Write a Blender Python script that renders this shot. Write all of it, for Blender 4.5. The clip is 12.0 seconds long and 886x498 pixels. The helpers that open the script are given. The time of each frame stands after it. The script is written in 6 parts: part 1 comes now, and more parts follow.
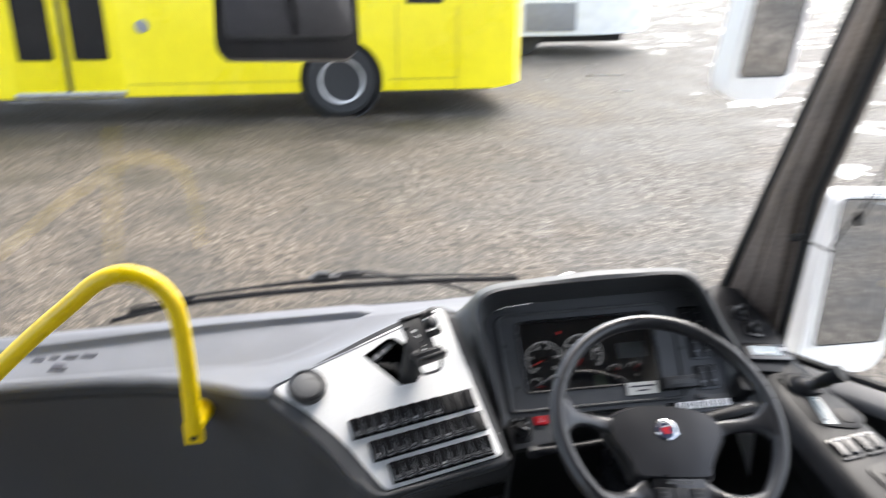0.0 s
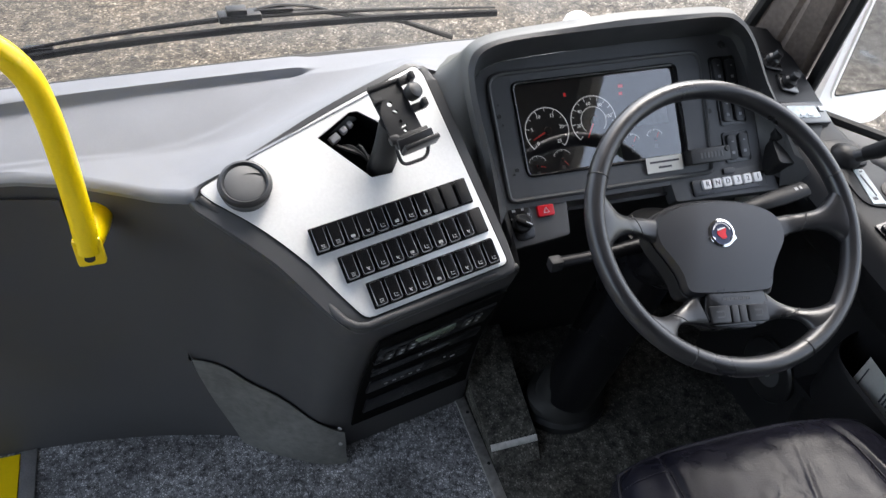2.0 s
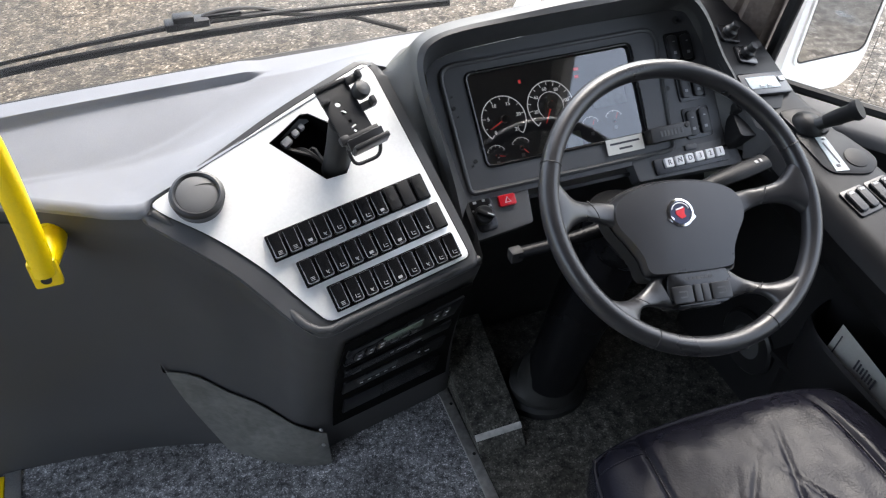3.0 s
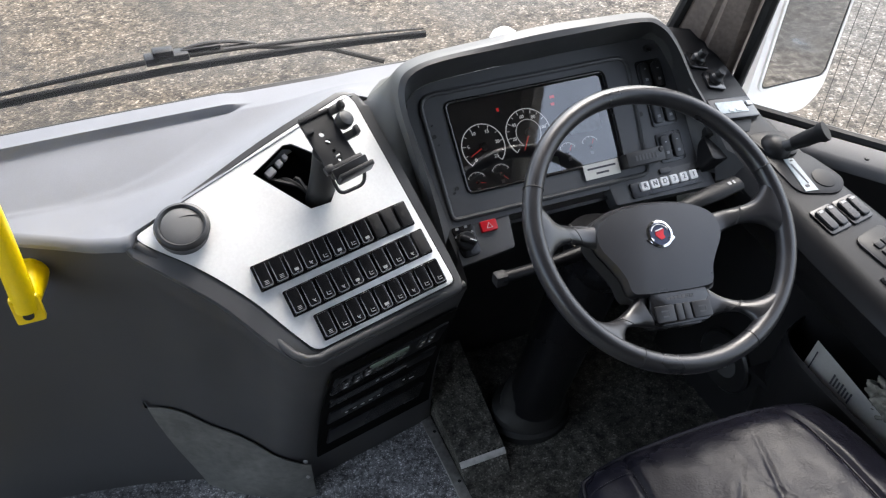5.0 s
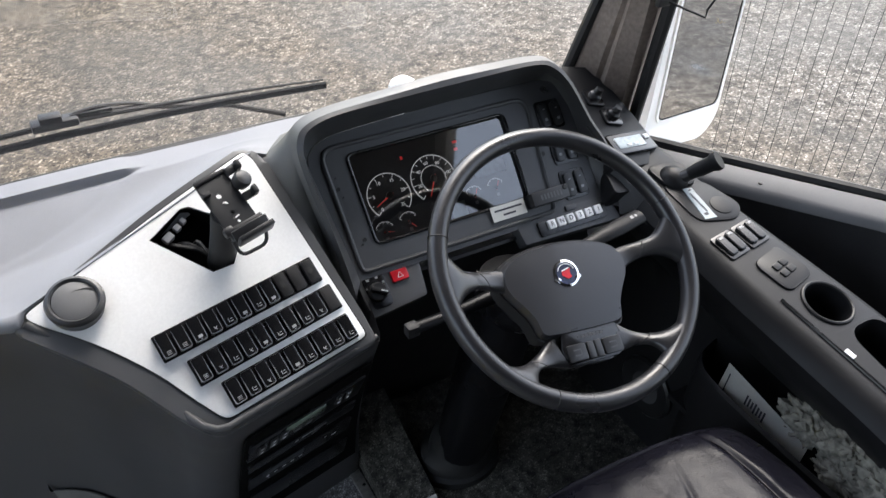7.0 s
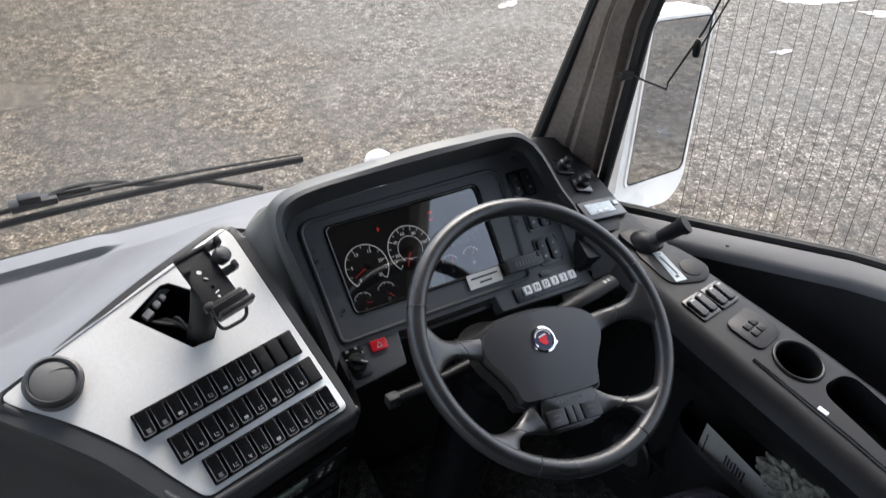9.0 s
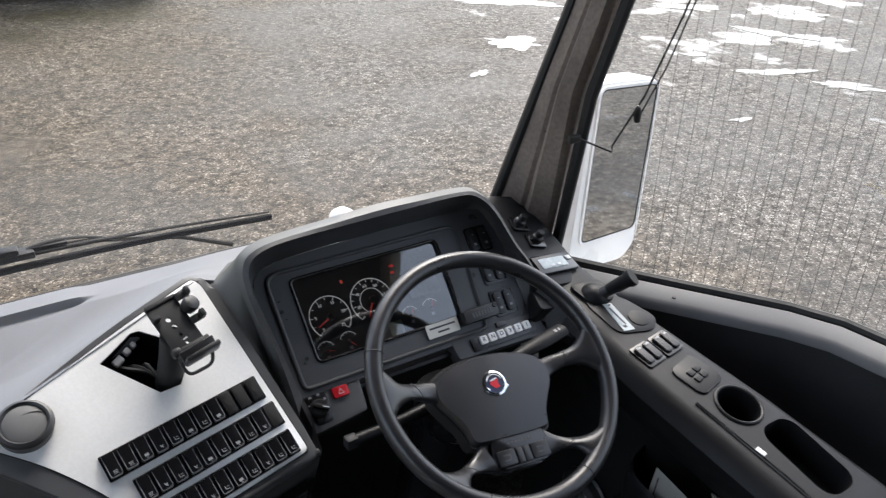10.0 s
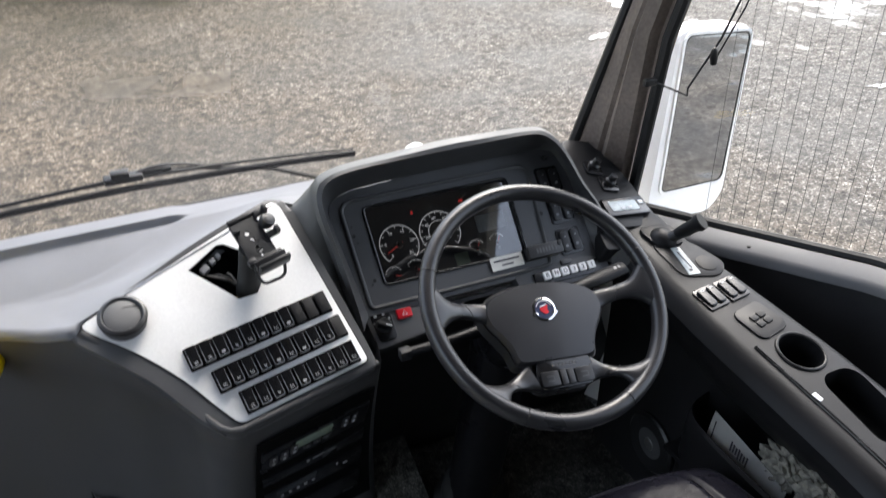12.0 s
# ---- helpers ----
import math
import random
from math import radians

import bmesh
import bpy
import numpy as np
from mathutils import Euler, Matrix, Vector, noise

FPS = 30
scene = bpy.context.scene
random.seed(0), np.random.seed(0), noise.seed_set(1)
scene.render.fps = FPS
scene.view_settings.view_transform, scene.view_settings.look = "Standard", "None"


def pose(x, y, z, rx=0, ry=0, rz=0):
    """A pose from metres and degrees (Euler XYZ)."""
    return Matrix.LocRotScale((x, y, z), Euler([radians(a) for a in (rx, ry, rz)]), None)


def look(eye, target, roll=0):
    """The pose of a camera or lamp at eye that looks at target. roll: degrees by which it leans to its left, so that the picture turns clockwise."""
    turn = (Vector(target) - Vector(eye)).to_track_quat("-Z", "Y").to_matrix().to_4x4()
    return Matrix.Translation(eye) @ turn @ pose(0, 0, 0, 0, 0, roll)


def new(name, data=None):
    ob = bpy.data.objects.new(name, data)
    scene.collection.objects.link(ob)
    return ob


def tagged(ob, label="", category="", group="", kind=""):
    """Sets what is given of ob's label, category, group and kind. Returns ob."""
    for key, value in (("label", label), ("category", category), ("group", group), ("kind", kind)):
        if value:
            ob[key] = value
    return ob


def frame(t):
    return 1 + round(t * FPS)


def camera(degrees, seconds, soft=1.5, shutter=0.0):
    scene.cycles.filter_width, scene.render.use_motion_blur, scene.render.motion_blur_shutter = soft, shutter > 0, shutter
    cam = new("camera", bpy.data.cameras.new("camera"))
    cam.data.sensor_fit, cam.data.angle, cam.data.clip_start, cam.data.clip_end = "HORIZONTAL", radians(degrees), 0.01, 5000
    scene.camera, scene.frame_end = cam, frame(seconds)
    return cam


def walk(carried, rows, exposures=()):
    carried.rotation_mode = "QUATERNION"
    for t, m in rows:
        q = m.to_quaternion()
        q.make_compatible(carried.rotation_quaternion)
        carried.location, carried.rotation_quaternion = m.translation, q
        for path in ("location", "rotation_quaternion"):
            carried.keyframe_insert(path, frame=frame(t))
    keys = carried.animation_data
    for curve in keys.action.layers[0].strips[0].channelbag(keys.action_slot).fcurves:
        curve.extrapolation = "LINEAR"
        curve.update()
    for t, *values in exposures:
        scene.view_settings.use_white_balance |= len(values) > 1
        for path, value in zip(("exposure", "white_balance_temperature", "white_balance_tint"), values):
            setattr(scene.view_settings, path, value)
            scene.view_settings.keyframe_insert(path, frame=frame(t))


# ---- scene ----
cam = camera(59.5, 12.0, soft=1.2, shutter=0.5)
PATH = [
    (0, (-0.617, -1.129, 1.61), (-0.294, 0.716, 0.908), 0.2),
    (0.5, (-0.631, -0.989, 1.551), (-0.628, 0.797, 0.652), 2.1),
    (1, (-0.725, -0.869, 1.519), (-0.457, 0.822, 0.485), 5.9),
    (1.5, (-0.753, -0.708, 1.518), (-0.139, 0.771, 0.32), 7.2),
    (2, (-0.701, -0.671, 1.511), (-0.151, 0.708, 0.171), 5.5),
    (2.5, (-0.671, -0.668, 1.51), (-0.12, 0.688, 0.147), 4.3),
    (3, (-0.644, -0.673, 1.52), (-0.093, 0.679, 0.153), 2.0),
    (5, (-0.67, -0.677, 1.523), (-0.029, 0.695, 0.216), 2.6),
    (5.5, (-0.656, -0.673, 1.523), (0.021, 0.691, 0.227), 2.7),
    (6, (-0.64, -0.665, 1.522), (0.08, 0.676, 0.224), 2.2),
    (6.5, (-0.634, -0.666, 1.527), (0.135, 0.657, 0.239), 2.7),
    (7, (-0.629, -0.671, 1.537), (0.193, 0.673, 0.305), 2.7),
    (9, (-0.64, -0.679, 1.557), (0.283, 0.716, 0.461), 2.5),
    (9.5, (-0.669, -0.688, 1.562), (0.295, 0.758, 0.571), 2.0),
    (10, (-0.656, -0.766, 1.583), (0.356, 0.672, 0.631), 3.2),
    (10.5, (-0.609, -0.846, 1.577), (0.15, 0.735, 0.616), 1.5),
    (11, (-0.594, -0.861, 1.564), (0.104, 0.627, 0.424), 1.5),
    (11.5, (-0.613, -0.871, 1.55), (0.094, 0.622, 0.422), 3.0),
    (12, (-0.61, -0.9, 1.559), (0.114, 0.655, 0.531), 0.5),
]
walk(cam, [(t, look(eye, target, roll)) for t, eye, target, roll in PATH], exposures=((0.0, 2.35), (0.6, 2.16), (3.0, 2.53), (5.5, 2.35), (7.0, 2.26), (9.5, 1.95), (10.2, 1.90), (11.0, 2.13), (12.0, 2.2)))

# ---- world and light: an overcast sky, light coming in through the glass ----
world = bpy.data.worlds.new("world")
scene.world = world
world.use_nodes = True
wn = world.node_tree
sky = wn.nodes.new("ShaderNodeTexSky")
sky.sky_type, sky.sun_disc = "NISHITA", False
sky.sun_elevation, sky.sun_rotation = radians(52), radians(40)
sky.air_density, sky.dust_density, sky.ozone_density = 1.0, 3.7, 1.0
cloud = wn.nodes.new("ShaderNodeHueSaturation")  # the cloud cover greys the sky
cloud.inputs["Saturation"].default_value = 0.62
wn.links.new(sky.outputs[0], cloud.inputs["Color"])
wn.links.new(cloud.outputs[0], wn.nodes["Background"].inputs[0])
wn.nodes["Background"].inputs[1].default_value = 0.15
sun = new("sun", bpy.data.lights.new("sun", "SUN"))
sun.data.energy, sun.data.angle, sun.data.color = 0.5, radians(40), (1.0, 0.985, 0.97)
sun.matrix_world = look((3, 4, 8), (0, 0, 0))

# ---- materials ----


def mat(name, col, rough=0.5, metal=0.0, grain=120.0, vary=0.12, bump=0.1, bump_scale=400.0, big=3.0, stain=0.15, spec=0.5, rvar=0.1, coat=0.0, rand=0.0):
    """A surface with colour variation at two scales, uneven gloss and fine relief; scales are per metre."""
    m = bpy.data.materials.new(name)
    m.use_nodes = True
    t = m.node_tree
    b = t.nodes["Principled BSDF"]
    co = t.nodes.new("ShaderNodeTexCoord")

    def noisy(scale, detail):
        n = t.nodes.new("ShaderNodeTexNoise")
        n.inputs["Scale"].default_value, n.inputs["Detail"].default_value = scale, detail
        t.links.new(co.outputs["Object"], n.inputs["Vector"])
        return n

    fine, wide = noisy(grain, 4), noisy(big, 5)

    def ranged(src, lo, hi):
        r = t.nodes.new("ShaderNodeMapRange")
        r.inputs[1].default_value, r.inputs[2].default_value = 0.3, 0.7
        r.inputs[3].default_value, r.inputs[4].default_value = lo, hi
        t.links.new(src, r.inputs[0])
        return r

    f1, f2 = ranged(fine.outputs[0], 1 - vary, 1 + vary), ranged(wide.outputs[0], 1 - stain, 1 + stain)
    mul = t.nodes.new("ShaderNodeMath")
    mul.operation = "MULTIPLY"
    t.links.new(f1.outputs[0], mul.inputs[0])
    t.links.new(f2.outputs[0], mul.inputs[1])
    last = mul
    if rand:
        oi = t.nodes.new("ShaderNodeObjectInfo")
        rr = t.nodes.new("ShaderNodeMapRange")
        rr.inputs[3].default_value, rr.inputs[4].default_value = 1 - rand, 1 + rand
        t.links.new(oi.outputs["Random"], rr.inputs[0])
        last = t.nodes.new("ShaderNodeMath")
        last.operation = "MULTIPLY"
        t.links.new(mul.outputs[0], last.inputs[0])
        t.links.new(rr.outputs[0], last.inputs[1])
    sc = t.nodes.new("ShaderNodeVectorMath")
    sc.operation = "SCALE"
    sc.inputs[0].default_value = col
    t.links.new(last.outputs[0], sc.inputs["Scale"])
    t.links.new(sc.outputs[0], b.inputs["Base Color"])
    rg = ranged(wide.outputs[0], max(0.02, rough - rvar), min(1, rough + rvar))
    t.links.new(rg.outputs[0], b.inputs["Roughness"])
    b.inputs["Metallic"].default_value, b.inputs["Specular IOR Level"].default_value = metal, spec
    b.inputs["Coat Weight"].default_value, b.inputs["Coat Roughness"].default_value = coat, 0.08
    if bump:
        bn = noisy(bump_scale, 3)
        bp = t.nodes.new("ShaderNodeBump")
        bp.inputs["Strength"].default_value, bp.inputs["Distance"].default_value = bump, 0.4 / bump_scale
        t.links.new(bn.outputs[0], bp.inputs["Height"])
        t.links.new(bp.outputs[0], b.inputs["Normal"])
    return m


def emit(name, col, power):
    m = mat(name, col, 0.4, bump=0, stain=0.02, vary=0.02)
    b = m.node_tree.nodes["Principled BSDF"]
    b.inputs["Emission Color"].default_value, b.inputs["Emission Strength"].default_value = (*col, 1), power
    return m


def glass(name, tint=(1, 1, 1), rough=0.0, ior=1.5):
    """Thin clear glass: see-through, with a mirror's gloss that grows at a slant."""
    m = bpy.data.materials.new(name)
    m.use_nodes = True
    t = m.node_tree
    t.nodes.remove(t.nodes["Principled BSDF"])
    out = t.nodes["Material Output"]
    tr, gl, mx, fr = (t.nodes.new(n) for n in ("ShaderNodeBsdfTransparent", "ShaderNodeBsdfGlossy", "ShaderNodeMixShader", "ShaderNodeFresnel"))
    tr.inputs[0].default_value, gl.inputs["Roughness"].default_value = (*tint, 1), rough
    fr.inputs[0].default_value = ior
    t.links.new(fr.outputs[0], mx.inputs[0])
    t.links.new(tr.outputs[0], mx.inputs[1])
    t.links.new(gl.outputs[0], mx.inputs[2])
    t.links.new(mx.outputs[0], out.inputs[0])
    return m


M_DASH = mat("grey_dash_plastic", (0.180, 0.186, 0.202), 0.62, spec=0.28, grain=900, vary=0.06, bump=0.25, bump_scale=1400, big=7, stain=0.10)
M_HOOD = mat("dark_grey_plastic", (0.060, 0.061, 0.064), 0.45, grain=900, vary=0.08, bump=0.25, bump_scale=1300, big=8, stain=0.12)
M_SHELL = mat("mid_grey_plastic", (0.098, 0.100, 0.098), 0.5, grain=900, vary=0.08, bump=0.25, bump_scale=1300, big=8, stain=0.12)
M_SIDE = mat("charcoal_moulding", (0.042, 0.042, 0.044), 0.6, grain=700, vary=0.08, bump=0.25, bump_scale=1000, big=4, stain=0.15)
M_BLACK = mat("black_plastic", (0.014, 0.014, 0.015), 0.38, grain=900, vary=0.1, bump=0.2, bump_scale=1500, big=9, stain=0.12)
M_BLACKG = mat("black_gloss_plastic", (0.008, 0.008, 0.009), 0.22, grain=500, vary=0.1, bump=0.05, bump_scale=900, big=12, stain=0.1)
M_WHEEL = mat("moulded_polyurethane", (0.020, 0.020, 0.022), 0.32, spec=0.5, coat=0.2, grain=800, vary=0.08, bump=0.3, bump_scale=1700, big=11, stain=0.1, rvar=0.07)
M_RUBBER = mat("black_rubber", (0.014, 0.014, 0.014), 0.6, grain=500, vary=0.15, bump=0.15, bump_scale=500, big=10, stain=0.2)
M_ALU = mat("brushed_aluminium_plate", (0.88, 0.88, 0.87), 0.40, metal=0.42, grain=260, vary=0.03, bump=0.03, bump_scale=900, big=6, stain=0.03, rvar=0.05)
M_STEEL = mat("worn_steel", (0.42, 0.42, 0.42), 0.38, metal=0.9, grain=300, vary=0.12, bump=0.1, bump_scale=500, big=14, stain=0.2)
M_CHROME = mat("chrome", (0.75, 0.76, 0.78), 0.12, metal=1.0, bump=0, stain=0.05, vary=0.02, rvar=0.04)
M_YELLOW = mat("yellow_paint", (0.86, 0.60, 0.0), 0.32, grain=300, vary=0.03, bump=0.05, bump_scale=300, big=9, stain=0.06)
M_BUSY = mat("yellow_bus_paint", (0.97, 0.80, 0.0), 0.3, grain=6, vary=0.04, bump=0.0, big=0.9, stain=0.06, coat=0.3)
M_WHITE = mat("white_paint", (0.85, 0.85, 0.84), 0.3, grain=20, vary=0.03, bump=0.02, bump_scale=100, big=4, stain=0.05)
M_LEATHER = mat("black_leather", (0.009, 0.009, 0.014), 0.27, spec=0.14, grain=500, vary=0.2, bump=0.3, bump_scale=260, big=9, stain=0.25, rvar=0.08)
M_PAPER = mat("white_paper", (0.66, 0.65, 0.61), 0.7, grain=200, vary=0.03, bump=0.05, bump_scale=300, big=10, stain=0.06)
M_CLOTH = mat("grey_white_cloth", (0.21, 0.20, 0.17), 0.9, grain=70, vary=0.45, bump=0.4, bump_scale=500, big=40, stain=0.3)
# painted shade inside the plate's cut-out; also the black unit panel's own colour
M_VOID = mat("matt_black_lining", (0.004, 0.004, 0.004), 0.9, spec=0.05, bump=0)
M_HUNG = mat("black_mirror_shell", (0.005, 0.005, 0.006), 0.3, spec=0.15, bump=0)
M_INK = mat("dark_print", (0.05, 0.05, 0.06), 0.6, bump=0)
M_PRINT = mat("white_print", (0.75, 0.75, 0.76), 0.5, bump=0, vary=0.02, stain=0.03)
# slight emission added to brighten the dial print, no known backlight
M_SCALE = emit("lit_dial_print", (0.75, 0.76, 0.78), 0.09)
M_DIAL = mat("dial_face", (0.028, 0.031, 0.036), 0.5, bump=0, big=20, stain=0.15)
M_LCD = mat("grey_display", (0.42, 0.47, 0.48), 0.25, bump=0, big=8, stain=0.06)
M_LCDG = mat("green_grey_display", (0.20, 0.25, 0.20), 0.2, bump=0, big=8, stain=0.06)
M_RED = mat("red_plastic", (0.55, 0.01, 0.02), 0.3, bump=0, stain=0.1)
# faint emission lifts the needles' red; they are no lamps
M_NEEDLE = emit("red_needle", (0.75, 0.05, 0.04), 0.06)
M_LAMP = emit("red_tell_tale", (0.7, 0.03, 0.03), 0.10)
M_BLUE = mat("blue_enamel", (0.015, 0.022, 0.06), 0.3, bump=0)
M_TRIM = mat("pillar_trim", (0.165, 0.132, 0.110), 0.6, grain=120, vary=0.2, bump=0.2, bump_scale=600, big=9, stain=0.25)
M_SILL = mat("light_grey_sill", (0.27, 0.27, 0.28), 0.42, grain=500, vary=0.06, bump=0.15, bump_scale=900, big=8, stain=0.1)
M_SILLT = mat("grey_sill_trim", (0.12, 0.12, 0.124), 0.5, grain=500, vary=0.06, bump=0.15, bump_scale=900, big=8, stain=0.1)
M_CREAM = mat("pale_lining", (0.44, 0.44, 0.43), 0.5, grain=200, vary=0.04, bump=0.05, bump_scale=300, big=2, stain=0.06)
M_WALL = mat("cab_wall_panel", (0.11, 0.112, 0.118), 0.5, grain=500, vary=0.08, bump=0.2, bump_scale=900, big=5, stain=0.15)
M_WALLD = mat("black_side_lining", (0.045, 0.045, 0.048), 0.5, grain=500, vary=0.1, bump=0.2, bump_scale=900, big=5, stain=0.2, spec=0.2)
M_CONS = mat("console_plastic", (0.014, 0.014, 0.015), 0.40, grain=900, vary=0.1, bump=0.2, bump_scale=1500, big=9, stain=0.15, spec=0.18)
M_FACE = mat("matt_face_plastic", (0.068, 0.069, 0.073), 0.5, grain=900, vary=0.08, bump=0.2, bump_scale=1500, big=9, stain=0.12)
M_TYRE = mat("tyre_rubber", (0.022, 0.022, 0.022), 0.75, grain=60, vary=0.2, bump=0.2, bump_scale=60, big=6, stain=0.3)
M_RIM = mat("dusty_steel_rim", (0.62, 0.60, 0.57), 0.5, metal=0.3, grain=60, vary=0.12, bump=0.1, bump_scale=80, big=7, stain=0.2)
M_DARKGLASS = mat("tinted_window", (0.012, 0.013, 0.014), 0.08, grain=5, vary=0.1, bump=0, big=1, stain=0.2, rvar=0.03)
M_MIRROR = mat("mirror_silver", (0.62, 0.62, 0.61), 0.03, metal=1.0, bump=0, vary=0.01, stain=0.02, rvar=0.01)
M_MIRRORD = mat("dark_mirror_silver", (0.10, 0.10, 0.105), 0.05, metal=1.0, bump=0, vary=0.01, stain=0.1, rvar=0.02)
M_GLASS = glass("clear_glass", (0.97, 0.98, 0.975))
M_TINT = glass("tinted_glass", (0.54, 0.56, 0.56))
M_LENS = glass("dial_lens", (0.93, 0.94, 0.96), 0.03, 2.45)
M_HEDGE = mat("dark_under_bus", (0.02, 0.02, 0.02), 0.9)


def ground_mat(name, dark, mid, light, cell, wet):
    """Rolled stone chips: each chip a tone of its own, larger damp and muddy patches, relief."""
    m = mat(name, mid, 0.6, bump=0)
    t = m.node_tree
    b = t.nodes["Principled BSDF"]
    co = t.nodes.new("ShaderNodeTexCoord")
    vo = t.nodes.new("ShaderNodeTexVoronoi")
    vo.inputs["Scale"].default_value = cell
    t.links.new(co.outputs["Object"], vo.inputs["Vector"])
    ramp = t.nodes.new("ShaderNodeValToRGB")
    sep = t.nodes.new("ShaderNodeSeparateColor")
    t.links.new(vo.outputs["Color"], sep.inputs[0])
    e = ramp.color_ramp.elements
    e[0].position, e[0].color = 0.0, (*dark, 1)
    e[1].position, e[1].color = 1.0, (*light, 1)
    for p, c in ((0.3, mid), (0.8, mid), (0.93, light)):
        k = ramp.color_ramp.elements.new(p)
        k.color = (*c, 1)
    t.links.new(sep.outputs[0], ramp.inputs[0])
    n1 = t.nodes.new("ShaderNodeTexNoise")
    n1.inputs["Scale"].default_value, n1.inputs["Detail"].default_value = wet, 6
    t.links.new(co.outputs["Object"], n1.inputs["Vector"])
    rg = t.nodes.new("ShaderNodeMapRange")
    rg.inputs[1].default_value, rg.inputs[2].default_value, rg.inputs[3].default_value, rg.inputs[4].default_value = 0.36, 0.64, 0.66, 1.38
    t.links.new(n1.outputs[0], rg.inputs[0])
    n2 = t.nodes.new("ShaderNodeTexNoise")
    n2.inputs["Scale"].default_value, n2.inputs["Detail"].default_value, n2.inputs["Roughness"].default_value = cell * 0.17, 8, 0.68
    t.links.new(co.outputs["Object"], n2.inputs["Vector"])
    clod = t.nodes.new("ShaderNodeMapRange")
    clod.inputs[1].default_value, clod.inputs[2].default_value, clod.inputs[3].default_value, clod.inputs[4].default_value = 0.36, 0.66, 0.34, 1.85
    t.links.new(n2.outputs[0], clod.inputs[0])
    both = t.nodes.new("ShaderNodeMath")
    both.operation = "MULTIPLY"
    t.links.new(rg.outputs[0], both.inputs[0])
    t.links.new(clod.outputs[0], both.inputs[1])
    sc = t.nodes.new("ShaderNodeVectorMath")
    sc.operation = "SCALE"
    t.links.new(ramp.outputs[0], sc.inputs[0])
    t.links.new(both.outputs[0], sc.inputs["Scale"])
    t.links.new(sc.outputs[0], b.inputs["Base Color"])
    ro = t.nodes.new("ShaderNodeMapRange")
    ro.inputs[1].default_value, ro.inputs[2].default_value, ro.inputs[3].default_value, ro.inputs[4].default_value = 0.35, 0.65, 0.62, 0.92
    t.links.new(n1.outputs[0], ro.inputs[0])
    t.links.new(ro.outputs[0], b.inputs["Roughness"])
    b.inputs["Specular IOR Level"].default_value = 0.3
    bp = t.nodes.new("ShaderNodeBump")
    bp.inputs["Strength"].default_value, bp.inputs["Distance"].default_value = 0.6, 0.35 / cell
    bp.invert = True
    t.links.new(vo.outputs["Distance"], bp.inputs["Height"])
    t.links.new(bp.outputs[0], b.inputs["Normal"])
    return m


